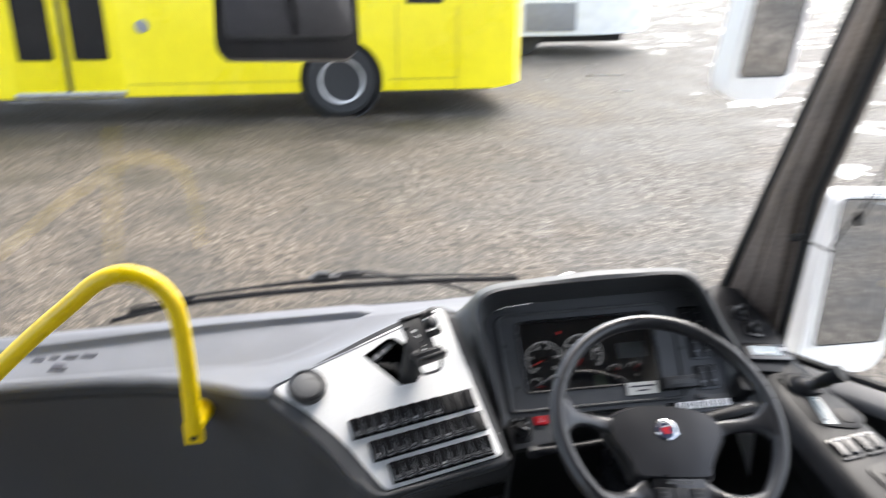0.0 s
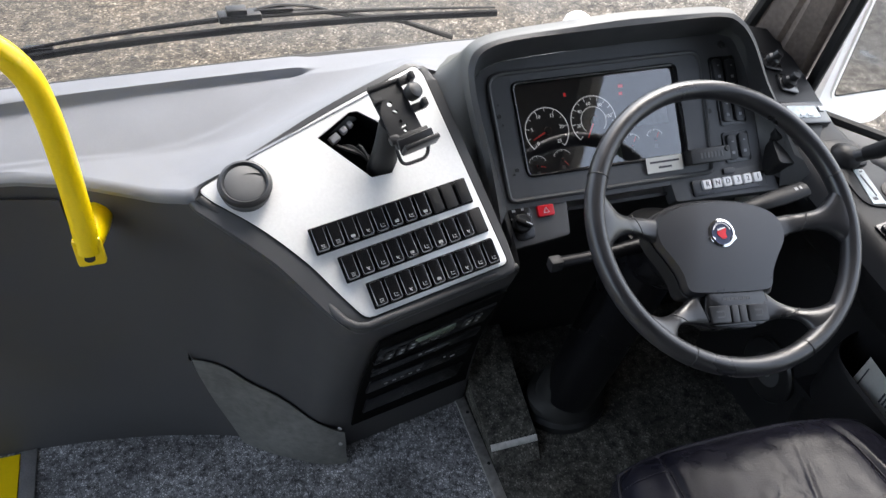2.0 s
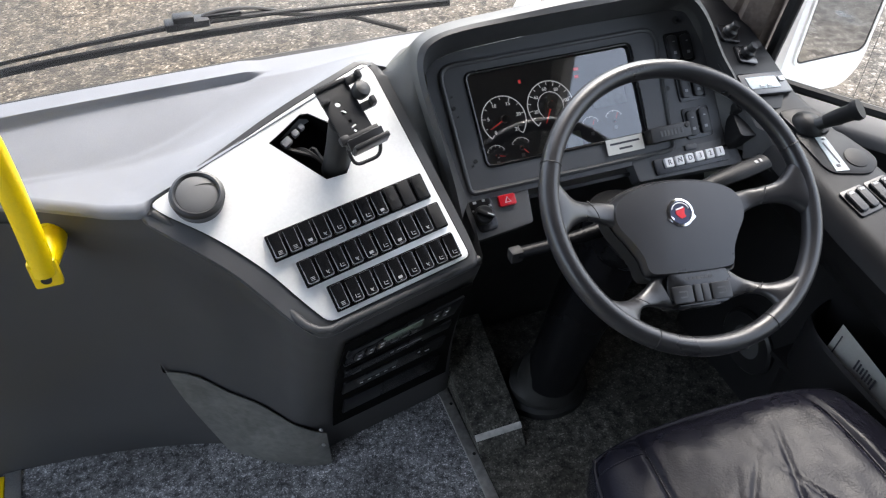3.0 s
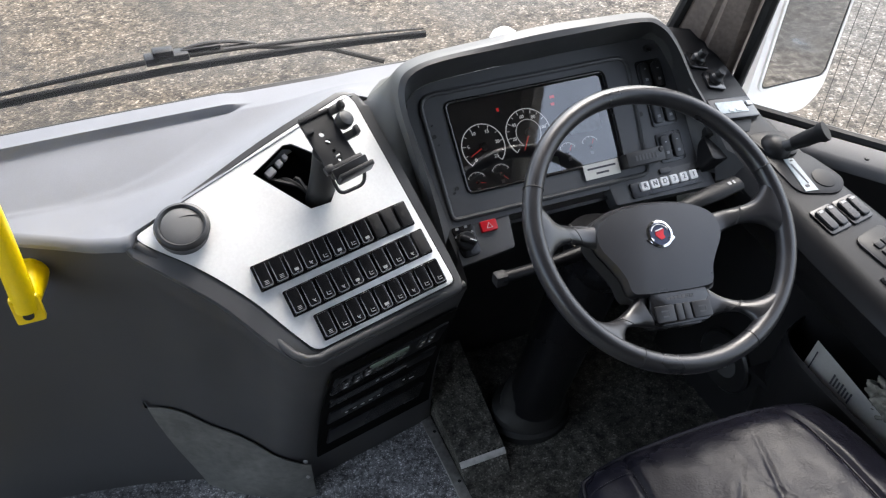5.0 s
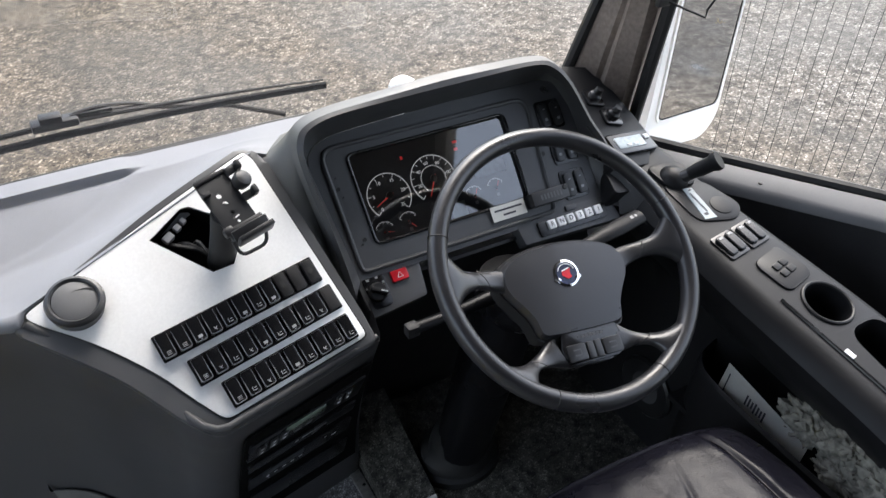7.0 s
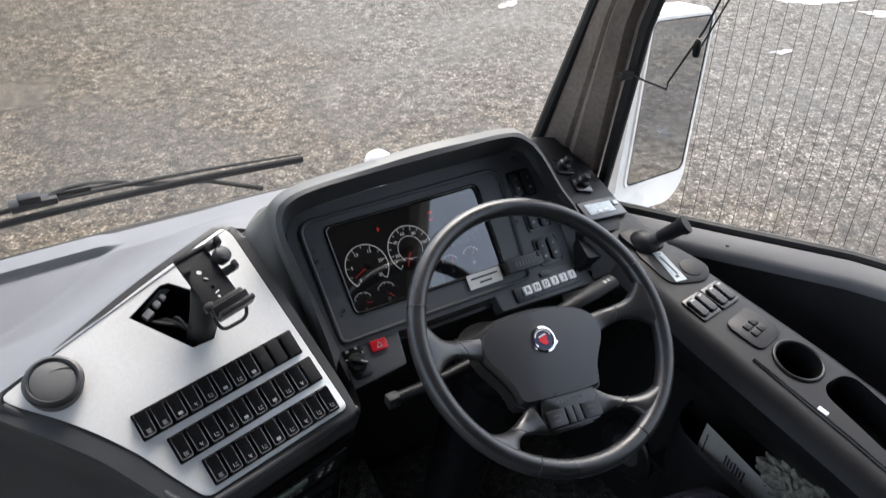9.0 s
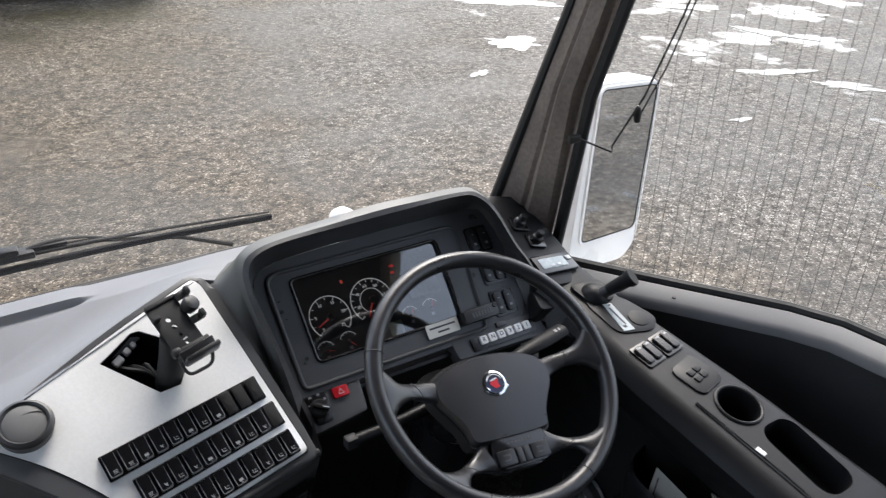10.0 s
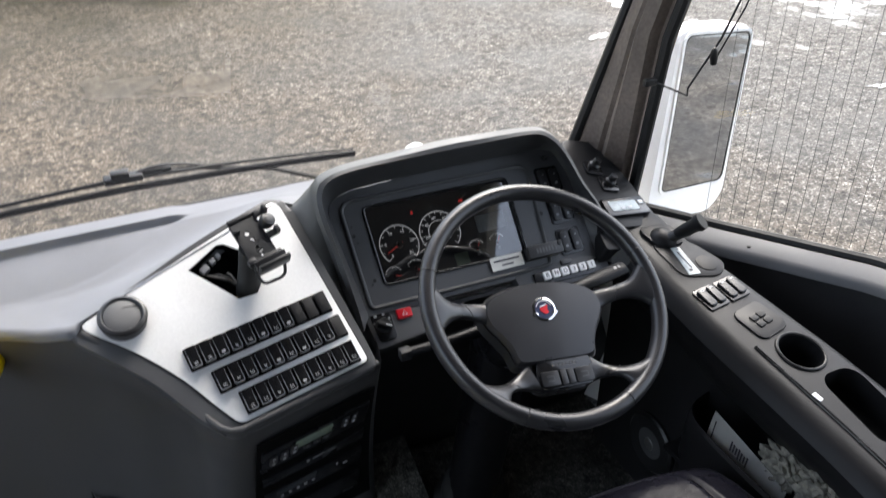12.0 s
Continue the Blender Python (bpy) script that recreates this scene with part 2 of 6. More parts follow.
def wet_ground(m):
    """Soaked patches over the yard's far side: the asphalt turns darker and mirror-smooth under a film of water."""
    t = m.node_tree
    b = t.nodes["Principled BSDF"]
    co = t.nodes.new("ShaderNodeTexCoord")
    nz = t.nodes.new("ShaderNodeTexNoise")
    nz.inputs["Scale"].default_value, nz.inputs["Detail"].default_value, nz.inputs["Roughness"].default_value = 1.15, 9, 0.62
    t.links.new(co.outputs["Object"], nz.inputs["Vector"])
    sep = t.nodes.new("ShaderNodeSeparateXYZ")
    t.links.new(co.outputs["Object"], sep.inputs[0])
    gx = t.nodes.new("ShaderNodeMapRange")
    gx.inputs[1].default_value, gx.inputs[2].default_value, gx.inputs[3].default_value, gx.inputs[4].default_value = 0.5, 8.0, -0.17, 0.03
    t.links.new(sep.outputs[0], gx.inputs[0])
    ad = t.nodes.new("ShaderNodeMath")
    ad.operation = "ADD"
    t.links.new(nz.outputs[0], ad.inputs[0])
    t.links.new(gx.outputs[0], ad.inputs[1])
    mk = t.nodes.new("ShaderNodeMapRange")
    mk.inputs[1].default_value, mk.inputs[2].default_value, mk.inputs[3].default_value, mk.inputs[4].default_value = 0.575, 0.63, 0.0, 1.0
    t.links.new(ad.outputs[0], mk.inputs[0])
    old = b.inputs["Roughness"].links[0].from_socket
    mr = t.nodes.new("ShaderNodeMix")
    t.links.new(mk.outputs[0], mr.inputs[0])
    t.links.new(old, mr.inputs[2])
    mr.inputs[3].default_value = 0.08
    t.links.new(mr.outputs[0], b.inputs["Roughness"])
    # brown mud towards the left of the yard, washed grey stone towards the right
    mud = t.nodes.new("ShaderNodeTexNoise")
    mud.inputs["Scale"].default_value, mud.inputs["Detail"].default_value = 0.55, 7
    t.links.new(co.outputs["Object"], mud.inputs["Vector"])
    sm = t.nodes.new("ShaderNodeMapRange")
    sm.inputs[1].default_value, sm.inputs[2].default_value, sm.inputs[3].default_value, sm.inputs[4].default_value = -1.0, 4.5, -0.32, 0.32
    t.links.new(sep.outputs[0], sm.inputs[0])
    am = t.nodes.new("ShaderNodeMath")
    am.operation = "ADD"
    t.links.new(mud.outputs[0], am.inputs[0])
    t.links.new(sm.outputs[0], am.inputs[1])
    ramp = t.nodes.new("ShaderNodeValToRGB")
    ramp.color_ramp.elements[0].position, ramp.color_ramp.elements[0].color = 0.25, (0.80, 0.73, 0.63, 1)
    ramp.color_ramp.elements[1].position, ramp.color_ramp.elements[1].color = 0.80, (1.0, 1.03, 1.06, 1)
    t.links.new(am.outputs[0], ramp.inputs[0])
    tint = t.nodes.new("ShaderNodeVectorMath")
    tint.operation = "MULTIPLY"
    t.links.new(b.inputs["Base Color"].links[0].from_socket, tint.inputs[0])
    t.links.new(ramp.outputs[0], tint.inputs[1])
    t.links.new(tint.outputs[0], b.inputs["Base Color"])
    bp = next(n for n in t.nodes if n.type == "BUMP")
    st = t.nodes.new("ShaderNodeMapRange")
    st.inputs[3].default_value, st.inputs[4].default_value = 0.75, 0.10
    t.links.new(mk.outputs[0], st.inputs[0])
    t.links.new(st.outputs[0], bp.inputs["Strength"])


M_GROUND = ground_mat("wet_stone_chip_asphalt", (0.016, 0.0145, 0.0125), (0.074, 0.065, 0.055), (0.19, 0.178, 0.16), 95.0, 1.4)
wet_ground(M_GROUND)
M_FLOOR = ground_mat("speckled_vinyl", (0.08, 0.08, 0.083), (0.165, 0.165, 0.168), (0.42, 0.42, 0.425), 420.0, 6.0)
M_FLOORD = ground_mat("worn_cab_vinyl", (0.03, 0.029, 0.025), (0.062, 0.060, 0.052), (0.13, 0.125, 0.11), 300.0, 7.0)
M_WATER = mat("puddle_water", (0.10, 0.085, 0.06), 0.04, bump=0.03, bump_scale=20, big=1.5, stain=0.2, rvar=0.02, grain=9)

# ---- mesh helpers ----


def finish(bm, name, material, angle=38):
    bmesh.ops.recalc_face_normals(bm, faces=bm.faces)
    me = bpy.data.meshes.new(name)
    bm.to_mesh(me)
    bm.free()
    me.shade_smooth()
    me.set_sharp_from_angle(angle=radians(angle))
    me.materials.append(material)
    return me


def thing(name, label, category, m=None, group="", kind=""):
    ob = new(name)
    ob.empty_display_size = 0.05
    if m is not None:
        ob.matrix_world = m
    return tagged(ob, label, category, group, kind)


def part(name, bm, material, parent, label="", angle=38):
    ob = new(name, finish(bm, name, material, angle))
    ob.parent = parent
    return tagged(ob, label)


def again(ob, m, parent=None):
    """The same mesh once more, at the local pose m."""
    c = new(ob.name.split(".")[0], ob.data)
    c.parent = parent or ob.parent
    c.matrix_basis = m
    return c


def clear(name, bm, parent, eye, material):
    """A thin pane whose face looks towards eye."""
    ob = part(name, bm, material, parent)
    me = ob.data
    lean = sum((Vector(eye) - p.center).dot(p.normal) for p in me.polygons)
    if lean < 0:
        me.flip_normals()
    ob.visible_shadow = False
    return ob


def solo(name, bm, material, label, category, kind="", angle=38, group=""):
    return tagged(new(name, finish(bm, name, material, angle)), label, category, group, kind)


def rbox(sx, sy, sz, b=0.002, m=None, seg=2):
    bm = bmesh.new()
    bmesh.ops.create_cube(bm, size=1)
    for v in bm.verts:
        v.co = Vector((v.co.x * sx, v.co.y * sy, v.co.z * sz))
    if b:
        bmesh.ops.bevel(bm, geom=bm.edges[:], offset=b, segments=seg, profile=0.6, affect="EDGES")
    if m is not None:
        bm.transform(m)
    return bm


def prism(pts, z0, z1, b=0.0, m=None, seg=2):
    """A slab with the outline pts between two heights, its edges rounded."""
    bm = bmesh.new()
    lo = [bm.verts.new((p[0], p[1], z0)) for p in pts]
    hi = [bm.verts.new((p[0], p[1], z1)) for p in pts]
    n = len(pts)
    bm.faces.new(lo[::-1])
    top = bm.faces.new(hi)
    for i in range(n):
        bm.faces.new((lo[i], lo[(i + 1) % n], hi[(i + 1) % n], hi[i]))
    if b:
        bmesh.ops.bevel(bm, geom=list(top.edges), offset=b, segments=seg, profile=0.6, affect="EDGES")
    if m is not None:
        bm.transform(m)
    return bm


def rrect(w, h, r, n=5, cx=0.0, cy=0.0):
    out = []
    for k, (sx, sy) in enumerate(((1, 1), (-1, 1), (-1, -1), (1, -1))):
        for i in range(n + 1):
            a = radians(90 * k + 90 * i / n)
            out.append((cx + sx * (w / 2 - r) + r * math.cos(a), cy + sy * (h / 2 - r) + r * math.sin(a)))
    return out


def rounded(pts, r, n=4):
    """The outline pts with its corners rounded; r: one radius or one for each corner."""
    out, k = [], len(pts)
    rs = r if isinstance(r, (list, tuple)) else [r] * k
    for i in range(k):
        p, a, b = Vector(pts[i]), Vector(pts[i - 1]), Vector(pts[(i + 1) % k])
        u, v = (a - p), (b - p)
        d = min(rs[i], u.length * 0.45, v.length * 0.45)
        q0, q1 = p + u.normalized() * d, p + v.normalized() * d
        for j in range(n + 1):
            s = j / n
            out.append(((1 - s) ** 2 * q0 + 2 * s * (1 - s) * p + s * s * q1).to_tuple())
    return out


def smooth(pts, n=8, closed=False):
    """A Catmull-Rom curve through pts."""
    P = [Vector(p) for p in pts]
    out, k = [], len(P)
    for i in range(k if closed else k - 1):
        if closed:
            a, b, c, d = P[i - 1], P[i], P[(i + 1) % k], P[(i + 2) % k]
        else:
            a, b, c, d = P[max(i - 1, 0)], P[i], P[i + 1], P[min(i + 2, k - 1)]
        for j in range(n):
            s = j / n
            out.append(0.5 * ((2 * b) + (c - a) * s + (2 * a - 5 * b + 4 * c - d) * s * s + (3 * b - a - 3 * c + d) * s**3))
    if not closed:
        out.append(P[-1])
    return out


def loft(rings, closed=True, cap=True, m=None):
    bm = bmesh.new()
    rows = [[bm.verts.new(p) for p in ring] for ring in rings]
    n = len(rings[0])
    for a, b in zip(rows, rows[1:]):
        for i in range(n if closed else n - 1):
            j = (i + 1) % n
            bm.faces.new((a[i], a[j], b[j], b[i]))
    if cap and closed:
        bm.faces.new(rows[0][::-1])
        bm.faces.new(rows[-1])
    if m is not None:
        bm.transform(m)
    return bm


def tube(pts, r, n=12, closed=False, m=None, flat=1.0):
    """A pipe along pts; r: one radius or one for each point; flat squeezes it along its second axis."""
    P = [Vector(p) for p in pts]
    k = len(P)
    rs = r if isinstance(r, (list, tuple)) else [r] * k
    rings, up = [], None
    for i, p in enumerate(P):
        t = (P[(i + 1) % k] - P[i - 1]) if closed else (P[min(i + 1, k - 1)] - P[max(i - 1, 0)])
        t.normalize()
        if up is None:
            up = Vector((0, 0, 1)) if abs(t.z) < 0.9 else Vector((1, 0, 0))
        side = t.cross(up).normalized()
        up = side.cross(t).normalized()
        rings.append([p + rs[i] * (math.cos(a) * side + flat * math.sin(a) * up) for a in (2 * math.pi * j / n for j in range(n))])
    if closed:
        rings.append(rings[0])
    return loft(rings, True, not closed, m) if not closed else joined(loft(rings, True, False, m))


def joined(bm, d=1e-5):
    bmesh.ops.remove_doubles(bm, verts=bm.verts[:], dist=d)
    return bm


def lathe(profile, n=32, m=None):
    """A turned shape from (radius, height) pairs."""
    rings = [[(r * math.cos(2 * math.pi * j / n), r * math.sin(2 * math.pi * j / n), z) for j in range(n)] for r, z in profile]
    return loft(rings, True, True, m)


def sheet(rows, thick, m=None):
    """A bent sheet through rows of points, given a thickness on its inner side."""
    bm = loft(rows, False, False)
    bmesh.ops.recalc_face_normals(bm, faces=bm.faces)
    bm.normal_update()
    bmesh.ops.solidify(bm, geom=bm.faces[:], thickness=thick)
    if m is not None:
        bm.transform(m)
    return bm


def merge(*bms):
    out = bms[0]
    for b in bms[1:]:
        me = bpy.data.meshes.new("tmp")
        b.to_mesh(me)
        b.free()
        out.from_mesh(me)
        bpy.data.meshes.remove(me)
    return out


def letters(text, size, m, depth=0.0004):
    cu = bpy.data.curves.new("letters", "FONT")
    cu.body, cu.size, cu.extrude, cu.align_x, cu.align_y, cu.resolution_u = text, size, depth, "CENTER", "CENTER", 3
    ob = bpy.data.objects.new("letters", cu)
    scene.collection.objects.link(ob)
    me = bpy.data.meshes.new_from_object(ob.evaluated_get(bpy.context.evaluated_depsgraph_get()))
    bpy.data.objects.remove(ob)
    bm = bmesh.new()
    bm.from_mesh(me)
    bpy.data.meshes.remove(me)
    bm.transform(m)
    return bm


def bars(rows, m, h=0.0016):
    """Unreadable small print: bars of (x, y, length, height)."""
    return merge(*[rbox(l, t, 0.0005, 0, m @ pose(x, y, h)) for x, y, l, t in rows])


def arc(r, a0, a1, n=24, z=0.0):
    return [(r * math.cos(radians(a0 + (a1 - a0) * i / n)), r * math.sin(radians(a0 + (a1 - a0) * i / n)), z) for i in range(n + 1)]


def ribbon(pts, w, z0, z1, m=None):
    """A flat strip along pts (in one plane) of width w."""
    P = [Vector((p[0], p[1], 0)) for p in pts]
    rows = []
    for i, p in enumerate(P):
        t = (P[min(i + 1, len(P) - 1)] - P[max(i - 1, 0)]).normalized()
        s = Vector((-t.y, t.x, 0)) * w / 2
        rows.append([(p - s + Vector((0, 0, z0))), (p + s + Vector((0, 0, z0))), (p + s + Vector((0, 0, z1))), (p - s + Vector((0, 0, z1)))])
    return loft(rows, True, True, m)


def boolean_cut(ob, bm):
    """Cuts the shape bm out of ob's mesh for good."""
    me = bpy.data.meshes.new("cutter")
    bmesh.ops.recalc_face_normals(bm, faces=bm.faces)
    bm.to_mesh(me)
    bm.free()
    cutter = bpy.data.objects.new("cutter", me)
    scene.collection.objects.link(cutter)
    cutter.matrix_world = ob.matrix_world
    if ob.parent:
        bpy.context.view_layer.update()
        cutter.matrix_world = ob.matrix_world
    mod = ob.modifiers.new("cut", "BOOLEAN")
    mod.object, mod.solver = cutter, "EXACT"
    got = None
    for way in ("EXACT", "FAST"):
        mod.solver = way
        dg = bpy.context.evaluated_depsgraph_get()
        dg.update()
        got = bpy.data.meshes.new_from_object(ob.evaluated_get(dg))
        if len(got.vertices) > len(ob.data.vertices) * 0.6:
            break
    ob.modifiers.remove(mod)
    name, mats = ob.data.name, list(ob.data.materials)
    ob.data = got
    if not got.materials:
        got.materials.append(mats[0])
    got.shade_smooth()
    got.set_sharp_from_angle(angle=radians(38))
    bpy.data.objects.remove(cutter)

# ---- the cab's main frames of reference ----
FLOOR_Z = 0.03
GROUND_Z = -0.45
PANEL = pose(-0.444, 0.176, 0.752, 36.3)
CLUSTER = pose(-0.026, 0.300, 0.787, 46.05)
HOODM = pose(0.0, 0.205, 0.715, 62.9)
CONSOLE = pose(0.436, 0.009, 0.703, 11.5)
WHEELM = pose(-0.001, -0.005, 0.822, 35.0) @ pose(0, 0, 0, 0, 0, -7.5)

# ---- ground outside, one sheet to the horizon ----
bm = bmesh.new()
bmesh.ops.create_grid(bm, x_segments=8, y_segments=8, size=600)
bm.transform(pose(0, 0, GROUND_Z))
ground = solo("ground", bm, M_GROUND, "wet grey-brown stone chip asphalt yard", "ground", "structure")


def puddle(cx, cy, a, b, turn, seed):
    rnd = random.Random(seed)
    ph = [rnd.uniform(0, 6.28) for _ in range(12)]
    pts = []
    for i in range(150):
        t = 2 * math.pi * i / 150
        r = 1 + sum(0.34 / (k + 1.8) ** 0.85 * math.sin((k + 2) * t + ph[k]) for k in range(12))
        pts.append((a * max(0.25, r) * math.cos(t), b * max(0.25, r) * math.sin(t)))
    bm = prism(pts, 0.001, 0.004 + 0.0002 * (seed % 97), 0, pose(cx, cy, GROUND_Z, 0, 0, turn))
    solo("puddle", bm, M_WATER, "shallow rain puddle lying on the asphalt", "puddle", "structure", group="puddles in the yard")


for k, row in enumerate(((4.83, 5.9, 0.30, 0.26, -38), (8.5, 6.6, 0.42, 0.22, -38), (8.2, 5.1, 0.42, 0.14, -75), (6.2, 7.8, 0.55, 0.32, -30), (6.65, 3.85, 0.36, 0.12, -20),
                         (6.9, 3.2, 0.30, 0.13, -35), (6.4, 4.7, 0.18, 0.07, -22), (5.0, 3.0, 0.10, 0.05, 0), (3.75, 5.05, 0.12, 0.07, 20), (6.3, 9.8, 0.7, 0.25, 20), (4.9, 13.0, 0.3, 0.1, 0), (4.6, 11.2, 0.12, 0.08, 0))):
    puddle(*row, k)

# ---- bus shell round the cab ----
XL = -1.78


def base_y(x):
    """The line along which the windscreen meets the dashboard."""
    return 0.555 - 0.055 * max(0.0, -x - 0.35) ** 1.6 - 0.25 * max(0.0, x - 0.1) ** 2


bm = rbox(2.7, 9.4, 0.05, 0.0, pose(-0.45, -4.1, FLOOR_Z - 0.025))
solo("floor", bm, M_FLOOR, "dark blue-grey speckled vinyl bus floor", "floor", "structure")
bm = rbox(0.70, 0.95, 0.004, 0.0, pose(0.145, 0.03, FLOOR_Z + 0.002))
solo("floor_2", bm, M_FLOORD, "darker speckled vinyl in the driver's footwell", "floor", "structure")
bm = rbox(2.7, 9.6, 0.06, 0.0, pose(-0.45, -4.2, 2.35))
solo("ceiling", bm, M_WALL, "plain grey bus ceiling", "ceiling", "structure")
bm = merge(rbox(2.7, 0.06, 2.4, 0, pose(-0.45, -8.9, 1.1)))
solo("wall_rear", bm, M_CREAM, "plain pale rear wall of the bus", "wall", "structure")
# entrance side: low wall and posts, open glass between
bm = merge(rbox(0.05, 7.3, 0.80, 0, pose(XL - 0.02, -5.15, 0.38)), rbox(0.05, 9.4, 0.35, 0, pose(XL - 0.02, -4.1, 2.2)),
           *[rbox(0.05, 0.12, 1.2, 0, pose(XL - 0.02, y, 1.5)) for y in (-8.7, -6.8, -5.0, -3.2, -1.4, 0.3)])
solo("wall_left", bm, M_CREAM, "plain pale side wall with window openings", "wall", "structure")
bm = merge(rbox(0.05, 7.4, 0.80, 0, pose(0.885, -5.15, 0.40)), rbox(0.05, 9.4, 0.13, 0, pose(0.885, -4.1, 2.295)),
           *[rbox(0.05, 0.12, 1.5, 0, pose(0.885, y, 1.52)) for y in (-8.7, -6.8, -5.0, -3.2, -1.35)])
solo("wall_right", bm, M_CREAM, "plain pale side wall with window openings", "wall", "structure")
# out-of-view tinted panes, added to cut the fill light from the saloon
sal = thing("window_3", "unseen tinted saloon panes added along both sides to dim the cab", "window", kind="structure")
for x, up in ((XL - 0.02, 2.02), (0.885, 2.225)):
    for y0, y1 in ((-8.64, -6.86), (-6.74, -5.06), (-4.94, -3.26), (-3.14, -1.46)):
        bm = bmesh.new()
        bm.faces.new([bm.verts.new((x, y, z)) for y, z in ((y0, 0.79), (y1, 0.79), (y1, up), (y0, up))])
        part("pane", bm, M_TINT, sal)
# front bulkhead below the windscreen, and the header above it
xs = [XL + 0.05 * i for i in range(46)]
bm = sheet([[(x, base_y(x) + 0.045, z) for x in xs if x < 0.5] for z in (-0.2, 0.3, 0.72, 0.80)], 0.03)
solo("wall_front", bm, M_WHITE, "white front panel below the windscreen", "wall", "structure")
bm = sheet([[(x, y, z) for x, y in ((0.40, 0.600), (0.50, 0.535), (0.56, 0.42), (0.63, 0.31), (0.72, 0.19), (0.80, 0.07), (0.855, -0.04), (0.885, -0.16), (0.905, -0.4), (0.91, -1.45))] for z in (-0.2, 0.3, 0.60, 0.675)], 0.02)
solo("wall_corner", bm, M_WHITE, "white outer skin of the bus at the driver's corner", "wall", "structure")
RAKE = math.tan(radians(17))


def glass_y(x, z):
    return base_y(x) + 0.015 - RAKE * (z - 0.85) * (1 - 0.3 * max(0, x))


bm = sheet([[(x, glass_y(x, z), z) for x in xs if x < 0.47] for z in (2.02, 2.2, 2.35)], 0.03)
solo("trim", bm, M_WALL, "header panel above the windscreen", "wall", "structure")
ws = thing("window_1", "large curved clear windscreen with rubber edge", "windscreen", kind="structure")
bm = loft([[(x, glass_y(x, z), z) for x in [XL + 0.06 * i for i in range(38)] if x < 0.42] for z in (0.82, 1.1, 1.4, 1.7, 2.03)], False, False)
clear("pane", bm, ws, (-0.5, -1.0, 1.4), M_GLASS)
bm = tube([(x, base_y(x) + 0.012, 0.826) for x in xs if x < 0.36], 0.010, 8)
part("rubber_seal", bm, M_RUBBER, ws)

# ---- A pillar at the driver's corner ----
pil = thing("pillar_1", "dusty grey-brown plastic clad windscreen pillar with black rubber edges", "pillar", kind="structure")
pz = [0.70, 0.85, 1.0, 1.12, 1.26, 1.6, 2.1]


def pil_in(z):
    return Vector((0.403 + 0.18 * (z - 0.86), 0.515 - 0.20 * (z - 0.86), z))


def pil_out(z):
    return Vector((0.482 - 0.045 * (z - 0.74) + 0.20 * max(0.0, z - 1.12), 0.415 - 0.16 * (z - 0.74), z))


rings = []
for z in pz:
    a, b = pil_in(z), pil_out(z)
    d = (b - a)
    nrm = Vector((-d.y, d.x, 0)).normalized()
    rings.append([a + d * s - nrm * h for s, h in ((0, -0.03), (0, 0.0), (0.10, 0.014), (0.42, 0.022), (0.5, 0.018), (0.58, 0.028), (0.9, 0.026), (1.0, 0.006), (1.0, -0.05), (0.5, -0.07))])
part("cladding", loft(rings), M_TRIM, pil, angle=25)
part("front_seal", tube([pil_in(z) + Vector((-0.008, 0.0, 0)) for z in pz], 0.013, 8), M_RUBBER, pil)
part("side_seal", tube([pil_out(z) + Vector((0.002, -0.02, 0)) for z in pz], 0.013, 8), M_RUBBER, pil)
for z in (1.02, 1.5):
    a, b = pil_in(z), pil_out(z)
    part("cover_joint", tube([a + (b - a) * s + Vector((-0.4, -1, 0)).normalized() * (0.022 + 0.006 * math.sin(3 * s)) for s in (0.05, 0.3, 0.5, 0.6, 0.95)], 0.0022, 6), M_RUBBER, pil)
a = pil_in(1.02)
part("clip", rbox(0.016, 0.012, 0.012, 0.002, Matrix.Translation(a + Vector((0.012, -0.018, 0.02)))), M_BLACK, pil)
part("clip", rbox(0.030, 0.012, 0.016, 0.003, Matrix.Translation(pil_out(1.03) + Vector((-0.03, -0.03, 0)))), M_BLACK, pil)
part("plate", rbox(0.018, 0.004, 0.026, 0.001, Matrix.Translation(pil_in(0.98) + (pil_out(0.98) - pil_in(0.98)) * 0.3 + Vector((0, -0.026, 0))) @ pose(0, 0, 0, 0, 0, -25)), M_STEEL, pil)
cord = thing("blind_cord", "thin black roller blind cord hooked beside the pillar", "cord")
part("cord", tube([pil_out(1.03) + Vector((-0.02, -0.035, 0)), (0.488, 0.275, 1.015), (0.472, 0.262, 1.036), (0.51, 0.235, 1.14), (0.55, 0.21, 1.3), (0.63, 0.16, 1.7), (0.69, 0.12, 2.1)], 0.0022, 6), M_RUBBER, cord)
part("cord", tube([(0.505, 0.235, 1.10), (0.535, 0.215, 1.2), (0.58, 0.19, 1.4), (0.66, 0.14, 1.8), (0.70, 0.12, 2.1)], 0.0018, 6), M_RUBBER, cord)
part("toggle", lathe([(0.002, -0.02), (0.007, -0.016), (0.008, 0.0), (0.006, 0.014), (0.002, 0.02)], 10, pose(0.503, 0.238, 1.105, 8, -15, 0)), M_BLACK, cord)

# ---- driver's side wall, sill and side window ----
SILL = [(0.447, 0.352), (0.482, 0.303), (0.545, 0.215), (0.612, 0.125), (0.678, 0.037), (0.745, -0.052), (0.79, -0.14), (0.825, -0.35), (0.835, -1.3)]
SILL_Z = 0.712


